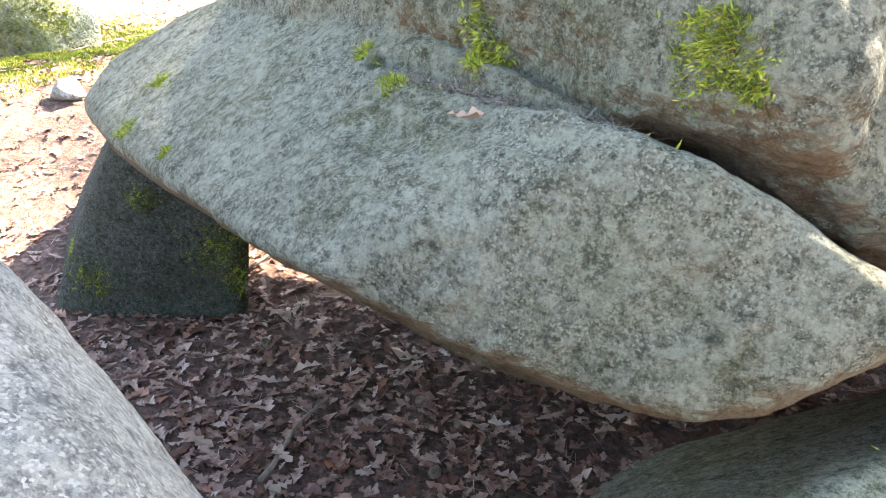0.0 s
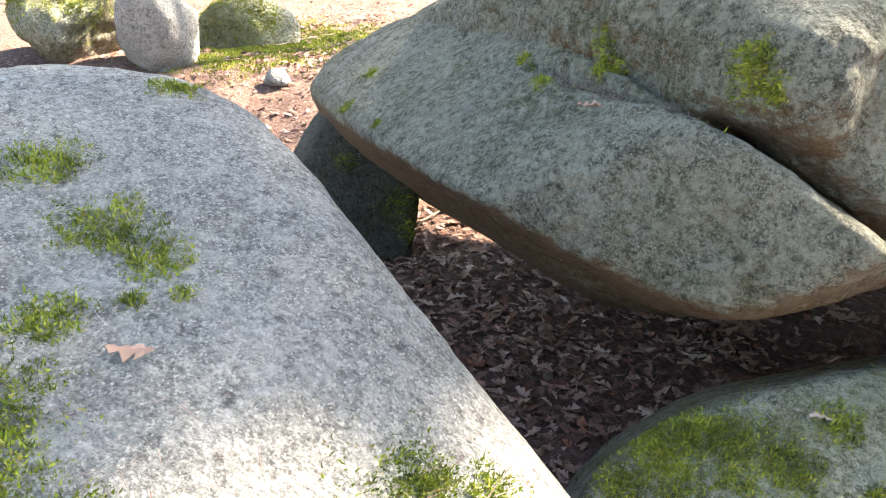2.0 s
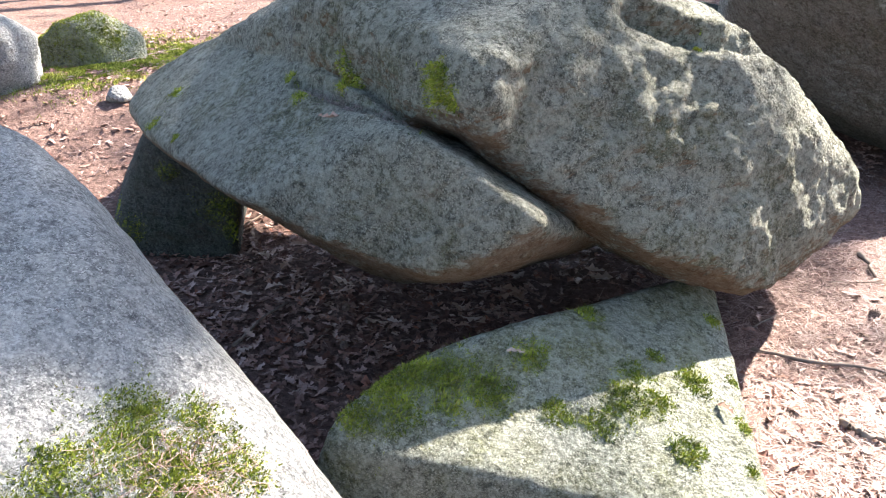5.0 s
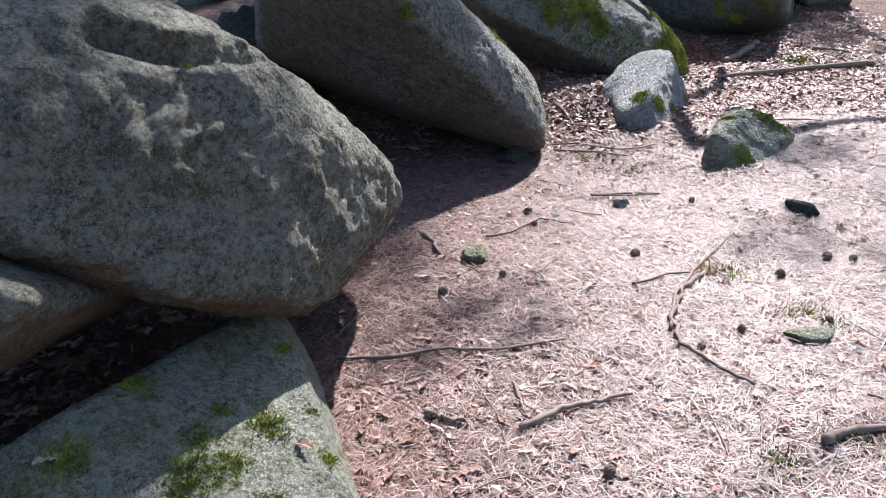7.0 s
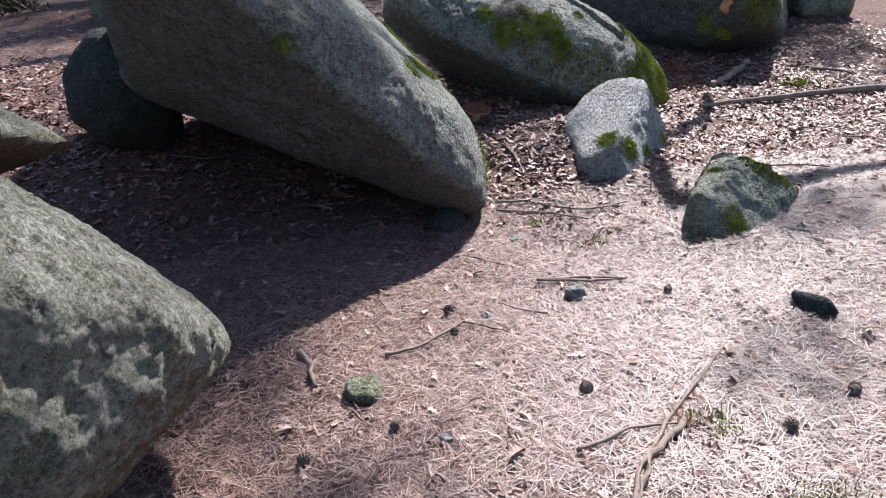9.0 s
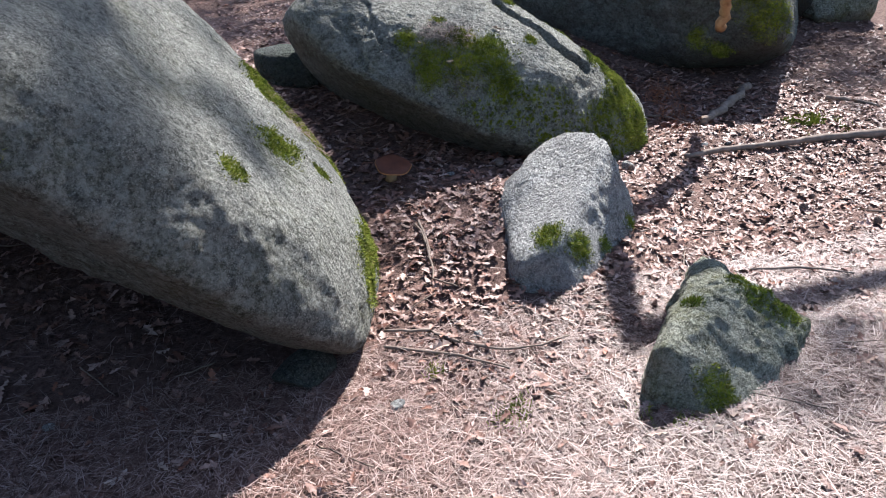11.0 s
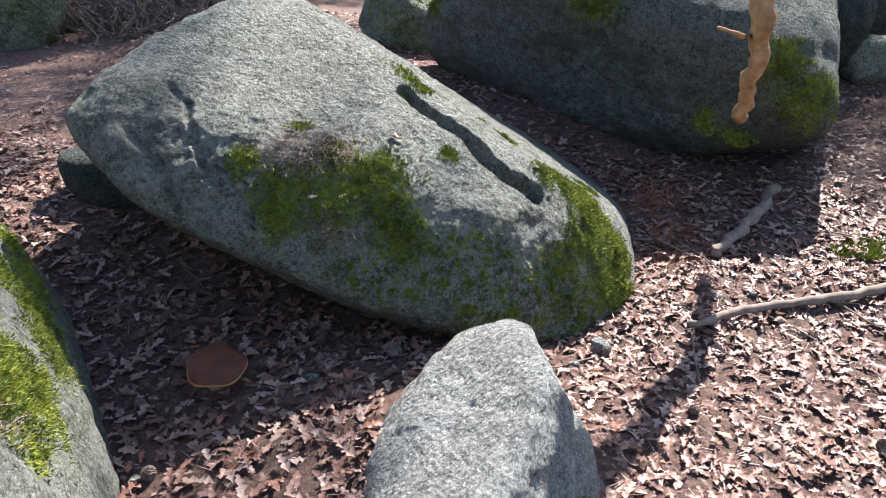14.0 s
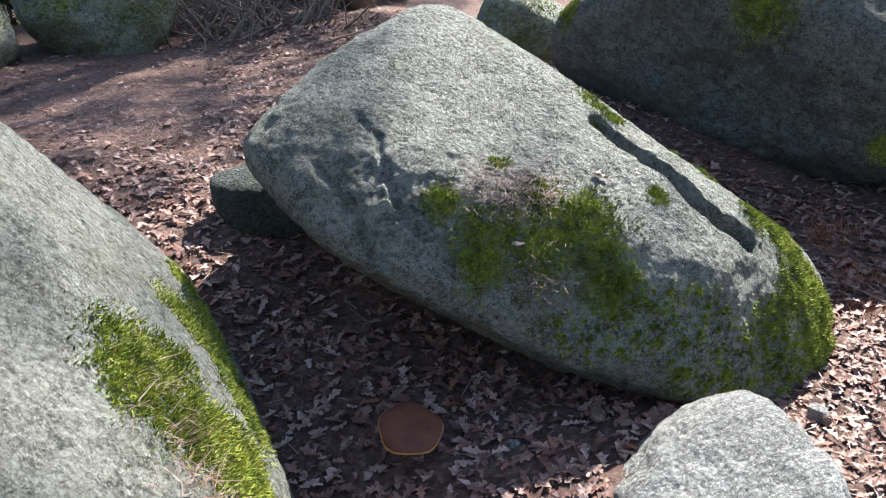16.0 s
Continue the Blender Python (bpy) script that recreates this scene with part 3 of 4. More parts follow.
moss_on(far_boulder, [far_boulder], [(6.12, 5.54, 0.33, 0.08), (6.32, 5.15, 0.52, 0.15), (6.26, 5.27, 0.66, 0.12), (6.24, 5.45, 0.25, 0.08), (5.71, 5.98, 0.90, 0.15), (5.27, 7.08, 0.73, 0.10)], 70, 95000, 1.2)
moss_on(moss_hump, [moss_hump], [(-2.75, 4.6, 0.6, 0.3), (-2.5, 4.6, 0.55, 0.2), (-3.0, 4.6, 0.55, 0.2)], 80, 26000, 1.4)
moss_on(bg_e, [bg_e], [(-3.6, 3.75, 0.85, 0.28), (-3.35, 3.75, 0.8, 0.22), (-3.85, 3.8, 0.8, 0.22)], 86, 30000, 1.5)
moss_on(bg_a, [bg_a], [(2.45, 8.65, 0.75, 0.3), (2.9, 8.65, 0.7, 0.25)], 81, 20000, 1.6)
moss_on(bg_b, [bg_b], [(1.8, 8.3, 0.7, 0.28)], 82, 20000, 1.6)
moss_on(bg_c, [bg_c], [(5.3, 7.8, 0.5, 0.22)], 83, 22000, 1.5)
moss_on(bg_d, [bg_d], [(9.2, 7.3, 0.7, 0.25)], 84, 16000, 1.6)

g = np.random.default_rng(90)
spots = [(2.63, 0.72, 0.05), (3.26, 1.28, 0.10), (2.99, 0.99, 0.04), (2.82, 0.70, 0.07), (3.20, 1.65, 0.07), (3.57, 2.92, 0.05), (3.41, 3.19, 0.03), (3.99, 2.75, 0.06), (2.31, 2.20, 0.04), (6.28, 4.60, 0.12), (-2.47, 4.26, 0.40), (-2.23, 4.44, 0.35), (-3.19, 5.15, 0.50), (-2.57, 4.56, 0.30), (-2.09, 4.95, 0.40)]
pb = []
for x, y, r in spots:
    q = g.standard_normal((int(45000 * math.pi * r * r), 2)) * r * 0.6
    keep = np.array([noise.noise(Vector((x + a, y + b, 0)) * 7) > -0.12 for a, b in q])
    q = q[keep] + (x, y)
    pb.append(np.column_stack([q, ground_z(q[:, 0], q[:, 1])]))
pb = np.concatenate(pb)
ground_moss = tuft_mesh("ground_moss", pb, np.tile((0, 0, 1.0), (len(pb), 1)), g.uniform(0.015, 0.035, len(pb)), g.uniform(0.002, 0.005, len(pb)), M_MOSS, None, 91)
tagged(ground_moss, "green moss patches growing on the forest floor", "moss", kind="stuff")


# ---- leaf litter ----
def leaf_template(seed):
    """A lobed oak leaf of length 1 with a bent blade."""
    g = np.random.default_rng(seed)
    t = np.linspace(0, 1, 8)
    half = np.array([0.015, 0.15, 0.07, 0.26, 0.10, 0.29, 0.13, 0.05]) * g.uniform(0.8, 1.2, 8)
    mid = np.stack([t - 0.5, 0 * t, 0.10 * np.sin(3 * t + g.uniform(0, 6))], 1)
    curl = g.uniform(-0.4, 0.7)
    left = mid + np.stack([0.04 * g.standard_normal(8), half, half * curl + 0.03 * g.standard_normal(8)], 1)
    right = mid + np.stack([0.04 * g.standard_normal(8), -half, half * curl + 0.03 * g.standard_normal(8)], 1)
    faces = []
    for k in range(7):
        faces += [(k, k + 1, 8 + k + 1), (k, 8 + k + 1, 8 + k), (k + 1, k, 16 + k), (k + 1, 16 + k, 16 + k + 1)]
    return np.concatenate([mid, left, right]), np.array(faces)


LEAVES = [leaf_template(k) for k in range(6)]


def spread(xy, z, size, tilt, seed):
    g = np.random.default_rng(seed)
    n = len(xy)
    kinds = g.integers(0, len(LEAVES), n)
    V, F, off = [], [], 0
    yaw, ta, tb = g.uniform(0, 2 * math.pi, n), g.normal(0, tilt, n), g.normal(0, tilt, n)
    c, s = np.cos(yaw), np.sin(yaw)
    for k, (tv, tf) in enumerate(LEAVES):
        i = np.where(kinds == k)[0]
        p = tv[None] * size[i][:, None, None]
        zz = p[..., 2] + p[..., 0] * ta[i][:, None] + p[..., 1] * tb[i][:, None]
        x = p[..., 0] * c[i][:, None] - p[..., 1] * s[i][:, None] + xy[i, 0][:, None]
        y = p[..., 0] * s[i][:, None] + p[..., 1] * c[i][:, None] + xy[i, 1][:, None]
        V.append(np.stack([x, y, zz + z[i][:, None]], -1).reshape(-1, 3))
        F.append((tf[None] + (np.arange(len(i)) * len(tv))[:, None, None]).reshape(-1, 3) + off)
        off += len(i) * len(tv)
    return np.concatenate(V), np.concatenate(F)


def quick_mesh(name, V, F, mat, parent=None):
    me = bpy.data.meshes.new(name)
    me.vertices.add(len(V))
    me.vertices.foreach_set("co", V.astype(np.float32).ravel())
    me.loops.add(F.size)
    me.loops.foreach_set("vertex_index", F.astype(np.int32).ravel())
    me.polygons.add(len(F))
    me.polygons.foreach_set("loop_start", np.arange(0, F.size, F.shape[1], dtype=np.int32))
    me.materials.append(mat)
    me.update(calc_edges=True)
    ob = new(name, me)
    ob.parent = parent
    return ob


def leaf_density(x, y):
    hollow = np.exp(-(((x + 0.1) / 1.6) ** 2 + ((y - 2.0) / 1.3) ** 2) ** 2)
    glade = smoothstep(3.0, 3.6, x) * smoothstep(2.5, 3.3, y)
    back = 0.8 * smoothstep(3.4, 4.4, y) * (1 - 0.93 * smoothstep(5.7, 6.8, y) * (1 - smoothstep(4.0, 5.0, x)))
    near = 0.5 * smoothstep(1.2, 1.6, x) * (1 - smoothstep(1.9, 2.6, x)) * (1 - smoothstep(1.4, 2.0, y)) + 0.15
    return np.clip(np.maximum.reduce([hollow, glade, back, near]), 0, 1)


g = np.random.default_rng(21)
cand = np.column_stack([g.uniform(-4.0, 8.5, 150000), g.uniform(-0.6, 9.5, 150000)])
far = np.hypot(cand[:, 0] - 2.5, cand[:, 1] - 1.5)
keep = g.uniform(0, 1, len(cand)) < leaf_density(cand[:, 0], cand[:, 1]) * np.where(far > 5.5, 0.35, 1.0)
xy = cand[keep]
size = g.uniform(0.024, 0.064, len(xy))
V, F = spread(xy, ground_z(xy[:, 0], xy[:, 1]) + g.uniform(0.003, 0.018, len(xy)), size, 0.17, 22)
litter = quick_mesh("leaf_litter", V, F, M_LEAF)
tagged(litter, "deep litter of dry brown oak leaves", "leaf litter", kind="stuff")


def needle_mesh(name, base, length, width, rise, mat, g, parent=None):
    n = len(base)
    a = g.uniform(0, 2 * math.pi, n)
    d = np.column_stack([np.cos(a), np.sin(a), g.normal(rise, 0.12, n)]) * length[:, None]
    sd = np.column_stack([-np.sin(a), np.cos(a), 0 * a]) * width[:, None]
    V = np.stack([base - sd, base + sd, base + d + 0.4 * sd, base + d - 0.4 * sd], 1).reshape(-1, 3)
    return quick_mesh(name, V, np.arange(len(V)).reshape(-1, 4), mat, parent)


n = 130000
xy = np.column_stack([g.uniform(-3.5, 8.0, n), g.uniform(-1.2, 7.5, n)])
keep = g.uniform(0, 1, n) < 1.0 - 0.8 * leaf_density(xy[:, 0], xy[:, 1])
xy = np.concatenate([xy[keep], np.column_stack([g.uniform(1.3, 5.5, 170000), g.uniform(0.2, 3.4, 170000)])])
n = len(xy)
base = np.column_stack([xy, ground_z(xy[:, 0], xy[:, 1]) + g.uniform(0.002, 0.018, n)])
needles = needle_mesh("pine_needles", base, g.uniform(0.03, 0.08, n), g.uniform(0.0006, 0.0016, n), 0.0, M_NEEDLE, g)
tagged(needles, "carpet of fallen pine needles on the path", "pine needles", kind="stuff")


def drift(points, count, spreading, host, trees, seed):
    """Needles caught on a rock along a line."""
    g = np.random.default_rng(seed)
    pts = np.array(points)
    k = g.integers(0, len(pts) - 1, count) if len(pts) > 1 else np.zeros(count, int)
    t = g.uniform(0, 1, count)[:, None]
    p = pts[k] * (1 - t) + pts[np.minimum(k + 1, len(pts) - 1)] * t + g.standard_normal((count, 3)) * spreading
    base = []
    for q in p:
        best = min((tr.find_nearest(Vector(q)) for tr in trees), key=lambda h: h[3])
        base.append(best[0] + 0.006 * best[1])
    needle_mesh("caught_needles", np.array(base), g.uniform(0.03, 0.06, count), g.uniform(0.0005, 0.0010, count), 0.05, M_NEEDLE, g, host)


drift([(0.09, 1.57, 0.93), (0.27, 1.40, 0.92), (0.47, 1.24, 0.90)], 420, 0.018, split_boulder, [tree_of(slab_low)], 45)
drift([(3.98, 4.83, 0.70), (4.10, 4.78, 0.68), (4.16, 4.83, 0.70)], 750, 0.045, cracked_boulder, [tree_of(crack_main)], 46)
drift([(4.06, 4.62, 0.52), (4.08, 4.60, 0.45)], 260, 0.045, cracked_boulder, [tree_of(crack_main)], 47)
drift([(0.24, 0.10, 0.58), (0.30, 0.24, 0.54)], 420, 0.07, flat_boulder, [tree_of(flat_boulder)], 48)
drift([(-0.4, 0.1, 0.8), (0.0, 0.2, 0.7)], 40, 0.12, flat_boulder, [tree_of(flat_boulder)], 49)
drift([(3.10, 4.25, 0.66), (3.20, 4.05, 0.55), (3.25, 4.0, 0.45)], 220, 0.04, leaning_boulder, [tree_of(leaning_boulder)], 50)

leaf_mesh = []
for tv, tf in LEAVES:
    me = bpy.data.meshes.new("oak_leaf")
    me.from_pydata(tv.tolist(), [], tf.tolist())
    leaf_mesh.append(me)


def pale_leaf_material():
    m, nt, bsdf, co = material("pale_dry_leaf", 0.55)
    info = nt.nodes.new("ShaderNodeObjectInfo")
    col = ramp(nt, info.outputs["Random"], [(0.0, (0.30, 0.15, 0.10)), (0.4, (0.48, 0.34, 0.27)), (1.0, (0.62, 0.52, 0.46))])
    nt.links.new(mix(nt, noise_tex(nt, co, 70), col, (0.28, 0.18, 0.13)), bsdf.inputs["Base Color"])
    return m


M_PALELEAF = pale_leaf_material()
for me in leaf_mesh:
    me.materials.append(M_PALELEAF)


def lay_leaf(x, y, z, size, k, tilt=1.0, label="single dry pale-brown oak leaf on the ground"):
    ob = new("oak_leaf", leaf_mesh[k % 6])
    ob.matrix_world = pose(x, y, z, random.uniform(-14, 14) * tilt, random.uniform(-14, 14) * tilt, random.uniform(0, 360)) @ Matrix.Scale(size, 4)
    return tagged(ob, label, "leaf", "loose oak leaves")


for k in range(140):
    x, y = random.uniform(1.6, 5.6), random.uniform(0.6, 3.9)
    lay_leaf(x, y, float(ground_z(x, y)) + 0.016, random.uniform(0.04, 0.075), k)
for k in range(50):
    x, y = random.uniform(-0.8, 1.1), random.uniform(1.4, 2.5)
    lay_leaf(x, y, float(ground_z(x, y)) + 0.03, random.uniform(0.06, 0.10), k)
for k, (x, y, z) in enumerate([(0.22, 1.33, 0.89), (-0.25, 0.21, 0.79), (-0.33, -0.06, 0.76), (-0.22, -0.10, 0.72), (0.81, 1.04, 0.31), (1.38, 1.03, 0.18), (4.36, 4.83, 0.67), (4.04, 4.69, 0.58), (-0.38, -0.00, 0.78)]):
    lay_leaf(x, y, z + 0.015, 0.06, k, 1.0, "dry pale leaf lying on a boulder")


# ---- sticks, cones and small stones ----
def stick(points, r0, r1, label, name="stick", seed=0, lift=0.012, mat=None, parent=None, sides=7):
    """A crooked tapered branch along the points, with knots."""
    g = random.Random(seed)
    pts = [Vector(p if len(p) == 3 else (p[0], p[1], float(ground_z(p[0], p[1])) + lift)) for p in points]
    fine = []
    for a, b in zip(pts, pts[1:]):
        for k in range(5):
            q = a.lerp(b, k / 5)
            fine.append(q + Vector((g.gauss(0, 1), g.gauss(0, 1), abs(g.gauss(0, 0.5)))) * r0 * 0.35)
    fine.append(pts[-1])
    verts, faces = [], []
    for i, q in enumerate(fine):
        d = (fine[min(i + 1, len(fine) - 1)] - fine[max(i - 1, 0)]).normalized()
        u = d.orthogonal().normalized()
        w = d.cross(u)
        r = (r0 + (r1 - r0) * i / (len(fine) - 1)) * g.uniform(0.85, 1.2)
        for k in range(sides):
            an = 2 * math.pi * k / sides
            verts.append(q + (u * math.cos(an) + w * math.sin(an)) * r)
    for i in range(len(fine) - 1):
        for k in range(sides):
            a, b = i * sides + k, i * sides + (k + 1) % sides
            faces.append((a, b, b + sides, a + sides))
    faces.append(tuple(range(sides))[::-1])
    faces.append(tuple(range(len(verts) - sides, len(verts))))
    ob = mesh_object(name, verts, faces, mat or M_BARK, parent)
    return ob if parent else tagged(ob, label, "stick", "fallen sticks")


long_branch = stick([(5.24, 4.40), (5.49, 4.43), (5.73, 4.40), (5.90, 4.37), (6.13, 4.36), (6.34, 4.31), (6.66, 4.23)], 0.012, 0.024, "long bare fallen branch lying across dry leaves", "branch", 1, 0.03)
stick([(5.65, 4.81), (5.82, 4.89), (6.04, 5.02), (6.34, 5.24)], 0.020, 0.026, "short thick broken branch on the ground", "branch", 2, 0.03)
STICKS = [([(6.65, 4.89), (6.78, 4.78), (6.84, 4.65)], 0.009),
          ([(3.12, 1.69), (2.93, 1.58), (2.76, 1.42), (2.70, 1.27), (2.72, 1.12), (2.77, 0.99)], 0.007),
          ([(3.32, 3.43), (3.45, 3.36), (3.52, 3.27), (3.65, 3.18), (3.77, 3.15), (3.88, 3.16)], 0.004),
          ([(3.66, 4.06), (3.63, 3.86), (3.57, 3.64), (3.63, 3.55)], 0.004),
          ([(2.76, 1.67), (2.95, 1.71), (3.11, 1.68)], 0.004),
          ([(2.01, 1.08), (2.16, 1.11), (2.27, 1.11), (2.40, 1.10)], 0.007),
          ([(1.61, 1.71), (1.79, 1.62), (1.94, 1.59), (2.11, 1.49), (2.34, 1.43)], 0.005),
          ([(2.09, 1.30), (2.07, 1.22), (2.05, 1.14)], 0.004),
          ([(1.78, 1.26), (1.83, 1.21), (1.88, 1.17)], 0.009),
          ([(2.79, 0.73), (2.87, 0.72), (3.03, 0.67)], 0.010),
          ([(3.16, 2.69), (3.33, 2.63), (3.48, 2.54)], 0.004),
          ([(2.18, 2.47), (2.20, 2.41), (2.19, 2.28)], 0.008),
          ([(2.44, 2.36), (2.56, 2.37), (2.76, 2.46), (2.88, 2.35)], 0.004),
          ([(3.16, 2.69), (3.34, 2.59), (3.48, 2.54)], 0.004),
          ([(-0.27, 1.48), (-0.24, 1.72), (-0.19, 1.84)], 0.004),
          ([(3.64, 4.04), (3.63, 3.90), (3.60, 3.75)], 0.004),
          ([(4.73, 3.29), (4.92, 3.24), (5.07, 3.12)], 0.004),
          ([(3.29, 3.35), (3.51, 3.20), (3.63, 3.09)], 0.004),
          ([(-0.66, 2.49), (-0.60, 2.65), (-0.56, 2.80)], 0.004),
          ([(2.72, 1.36), (2.86, 1.54), (3.06, 1.70), (3.50, 1.99)], 0.005),
          ([(-2.39, 4.51), (-2.36, 4.89), (-2.21, 5.05)], 0.004),
          ([(5.44, 5.09), (5.54, 5.01), (5.57, 4.84)], 0.004)]
for k, (pts, r) in enumerate(STICKS):
    stick(pts, r * 1.5, r * 0.8, "thin dry fallen twig among leaf litter", "twig", 10 + k, 0.022)
g = random.Random(77)
for k in range(110):
    x, y, a, ln = g.uniform(1.5, 6.8), g.uniform(0.4, 5.2), g.uniform(0, 6.28), g.uniform(0.06, 0.22)
    b = a + g.uniform(-0.4, 0.4)
    p = (x, y)
    q = (x + ln * math.cos(a), y + ln * math.sin(a))
    stick([p, q, (q[0] + 0.6 * ln * math.cos(b), q[1] + 0.6 * ln * math.sin(b))], g.uniform(0.0018, 0.005), 0.0015, "small dry twig lying on the forest floor", "twig", 200 + k, 0.015, None, None, 5)


def cone_mesh():
    """A pine cone: rings of thick scales round a core."""
    bm = bmesh.new()
    bmesh.ops.create_uvsphere(bm, u_segments=8, v_segments=6, radius=0.011, matrix=Matrix.Diagonal((1, 1, 1.7, 1)))
    for ring in range(8):
        z = -0.017 + ring * 0.0047
        r = 0.016 * math.sin(math.pi * (ring + 1.2) / 9.5) + 0.002
        for k in range(8):
            an = 2 * math.pi * (k + 0.5 * (ring % 2)) / 8
            m = Matrix.Translation((r * math.cos(an), r * math.sin(an), z)) @ Matrix.Rotation(an, 4, "Z") @ Matrix.Rotation(0.5, 4, "Y")
            bmesh.ops.create_cube(bm, size=1, matrix=m @ Matrix.Diagonal((0.012, 0.010, 0.0035, 1)))
    me = bpy.data.meshes.new("pine_cone")
    bm.to_mesh(me)
    bm.free()
    return me


def cone_material():
    m, nt, bsdf, co = material("cone_brown", 0.8)
    nt.links.new(ramp(nt, noise_tex(nt, co, 90), [(0.3, (0.10, 0.07, 0.055)), (0.7, (0.30, 0.22, 0.18))]), bsdf.inputs["Base Color"])
    return m


CONE = cone_mesh()
CONE.materials.append(cone_material())
spots = [(-0.45, 2.06), (0.17, 1.77), (0.13, 1.57), (0.06, 1.84), (3.24, 2.53), (2.74, 2.56), (3.56, 2.39), (2.94, 1.93), (3.69, 1.64), (3.79, 1.60), (3.30, 1.23), (2.75, 2.56), (3.57, 2.40), (2.95, 1.27), (2.94, 1.93), (3.38, 1.57), (3.70, 1.65), (4.99, 4.02), (5.54, 3.82), (4.22, 4.49), (4.21, 4.49), (4.90, 4.37), (3.24, 2.55), (2.75, 1.23), (5.57, 3.47)] + [(random.uniform(1.8, 6.5), random.uniform(0.6, 5.0)) for k in range(10)]
for x, y in spots:
    ob = new("pine_cone", CONE)
    ob.matrix_world = pose(x, y, float(ground_z(x, y)) + 0.022, random.uniform(60, 120), 0, random.uniform(0, 360)) @ Matrix.Scale(random.uniform(0.6, 0.95), 4)
    tagged(ob, "grey-brown open pine cone on the ground", "pine cone", "scattered pine cones")

loose_stone(3.25, 2.53, 0.5, (0.05, 0.04, 0.035), M_PALE, 51, "small pale stone on the path")
loose_stone(2.33, 2.20, 0.5, (0.07, 0.05, 0.04), M_MOSSY, 52, "small lichened stone on the path")
loose_stone(-1.95, 3.71, 0.4, (0.09, 0.07, 0.06), M_PALE, 53, "small pale stone beside the path")
loose_stone(3.96, 2.06, 0.6, (0.10, 0.06, 0.045), M_DARK, 54, "small dark stone sunk in the path")
loose_stone(3.17, 1.17, 0.8, (0.12, 0.05, 0.035), M_MOSSY, 55, "dark stone bedded in the ground with moss", "stone", 5)
loose_stone(4.90, 4.40, 0.4, (0.035, 0.03, 0.03), M_PALE, 56, "pebble beside the mossy boulder")
for k in range(30):
    x, y = random.uniform(1.8, 6.0), random.uniform(0.5, 4.6)
    loose_stone(x, y, 0.4, (random.uniform(0.015, 0.03), random.uniform(0.012, 0.025), 0.012), M_PALE, 300 + k, "grey pebble lying on the forest floor", "pebble", 3)


# ---- mushroom ----
def lathe(profile, seg, wob, seed):
    bm = bmesh.new()
    rings = []
    for r, z in profile:
        ring = []
        for k in range(seg):
            an = 2 * math.pi * k / seg
            rr = r * (1 + wob * (0.6 * math.sin(5 * an + seed) + 0.4 * math.sin(3 * an + 2 * seed)))
            ring.append(bm.verts.new((rr * math.cos(an), rr * math.sin(an), z + 0.1 * r * wob * math.sin(2 * an))))
        rings.append(ring)
    for a, b in zip(rings, rings[1:]):
        for k in range(seg):
            bm.faces.new((a[k], a[(k + 1) % seg], b[(k + 1) % seg], b[k]))
    bm.faces.new(rings[0][::-1])
    bm.faces.new(rings[-1])
    return bm


def plain(name, lo, hi, scale, rough):
    m, nt, bsdf, co = material(name, rough)
    nt.links.new(ramp(nt, noise_tex(nt, co, scale), [(0.3, lo), (0.7, hi)]), bsdf.inputs["Base Color"])
    return m


M_CAP = plain("mushroom_cap", (0.09, 0.03, 0.018), (0.16, 0.055, 0.03), 18, 0.55)
M_RIM = plain("mushroom_rim", (0.30, 0.12, 0.04), (0.42, 0.2, 0.08), 40, 0.6)
M_STEM = plain("mushroom_stem", (0.30, 0.2, 0.11), (0.42, 0.3, 0.18), 30, 0.7)
mushroom = tagged(new("mushroom"), "large red-brown flat-capped mushroom among dry leaves", "mushroom")
mushroom.matrix_world = pose(3.69, 4.55, float(ground_z(3.69, 4.55)) - 0.01, 14, 3, 0)
part("cap", lathe([(0.080, 0.090), (0.084, 0.095), (0.080, 0.101), (0.066, 0.106), (0.036, 0.107), (0.006, 0.106)], 40, 0.07, 1.3), M_CAP, mushroom, "glossy red-brown cap")
part("rim", lathe([(0.02, 0.087), (0.07, 0.087), (0.082, 0.090), (0.086, 0.093), (0.083, 0.097)], 40, 0.07, 1.3), M_RIM, mushroom, "orange-brown rim")
part("stem", lathe([(0.03, 0.0), (0.026, 0.04), (0.022, 0.08)], 16, 0.03, 0.4), M_STEM, mushroom, "stout brown stem")


# ---- tufts of dry grass and needle sprigs ----
def tuft(x, y, count, tall, mat, name, label, category, seed, spread_r=0.02, z=None):
    g = np.random.default_rng(seed)
    b = np.column_stack([x + g.normal(0, spread_r, count), y + g.normal(0, spread_r, count), np.full(count, float(ground_z(x, y)) if z is None else z)])
    ob = tuft_mesh(name, b, np.tile((0, 0, 1.0), (count, 1)), g.uniform(0.5, 1, count) * tall, np.full(count, 0.0014), mat, None, seed, 0.7)
    return tagged(ob, label, category, kind="stuff")


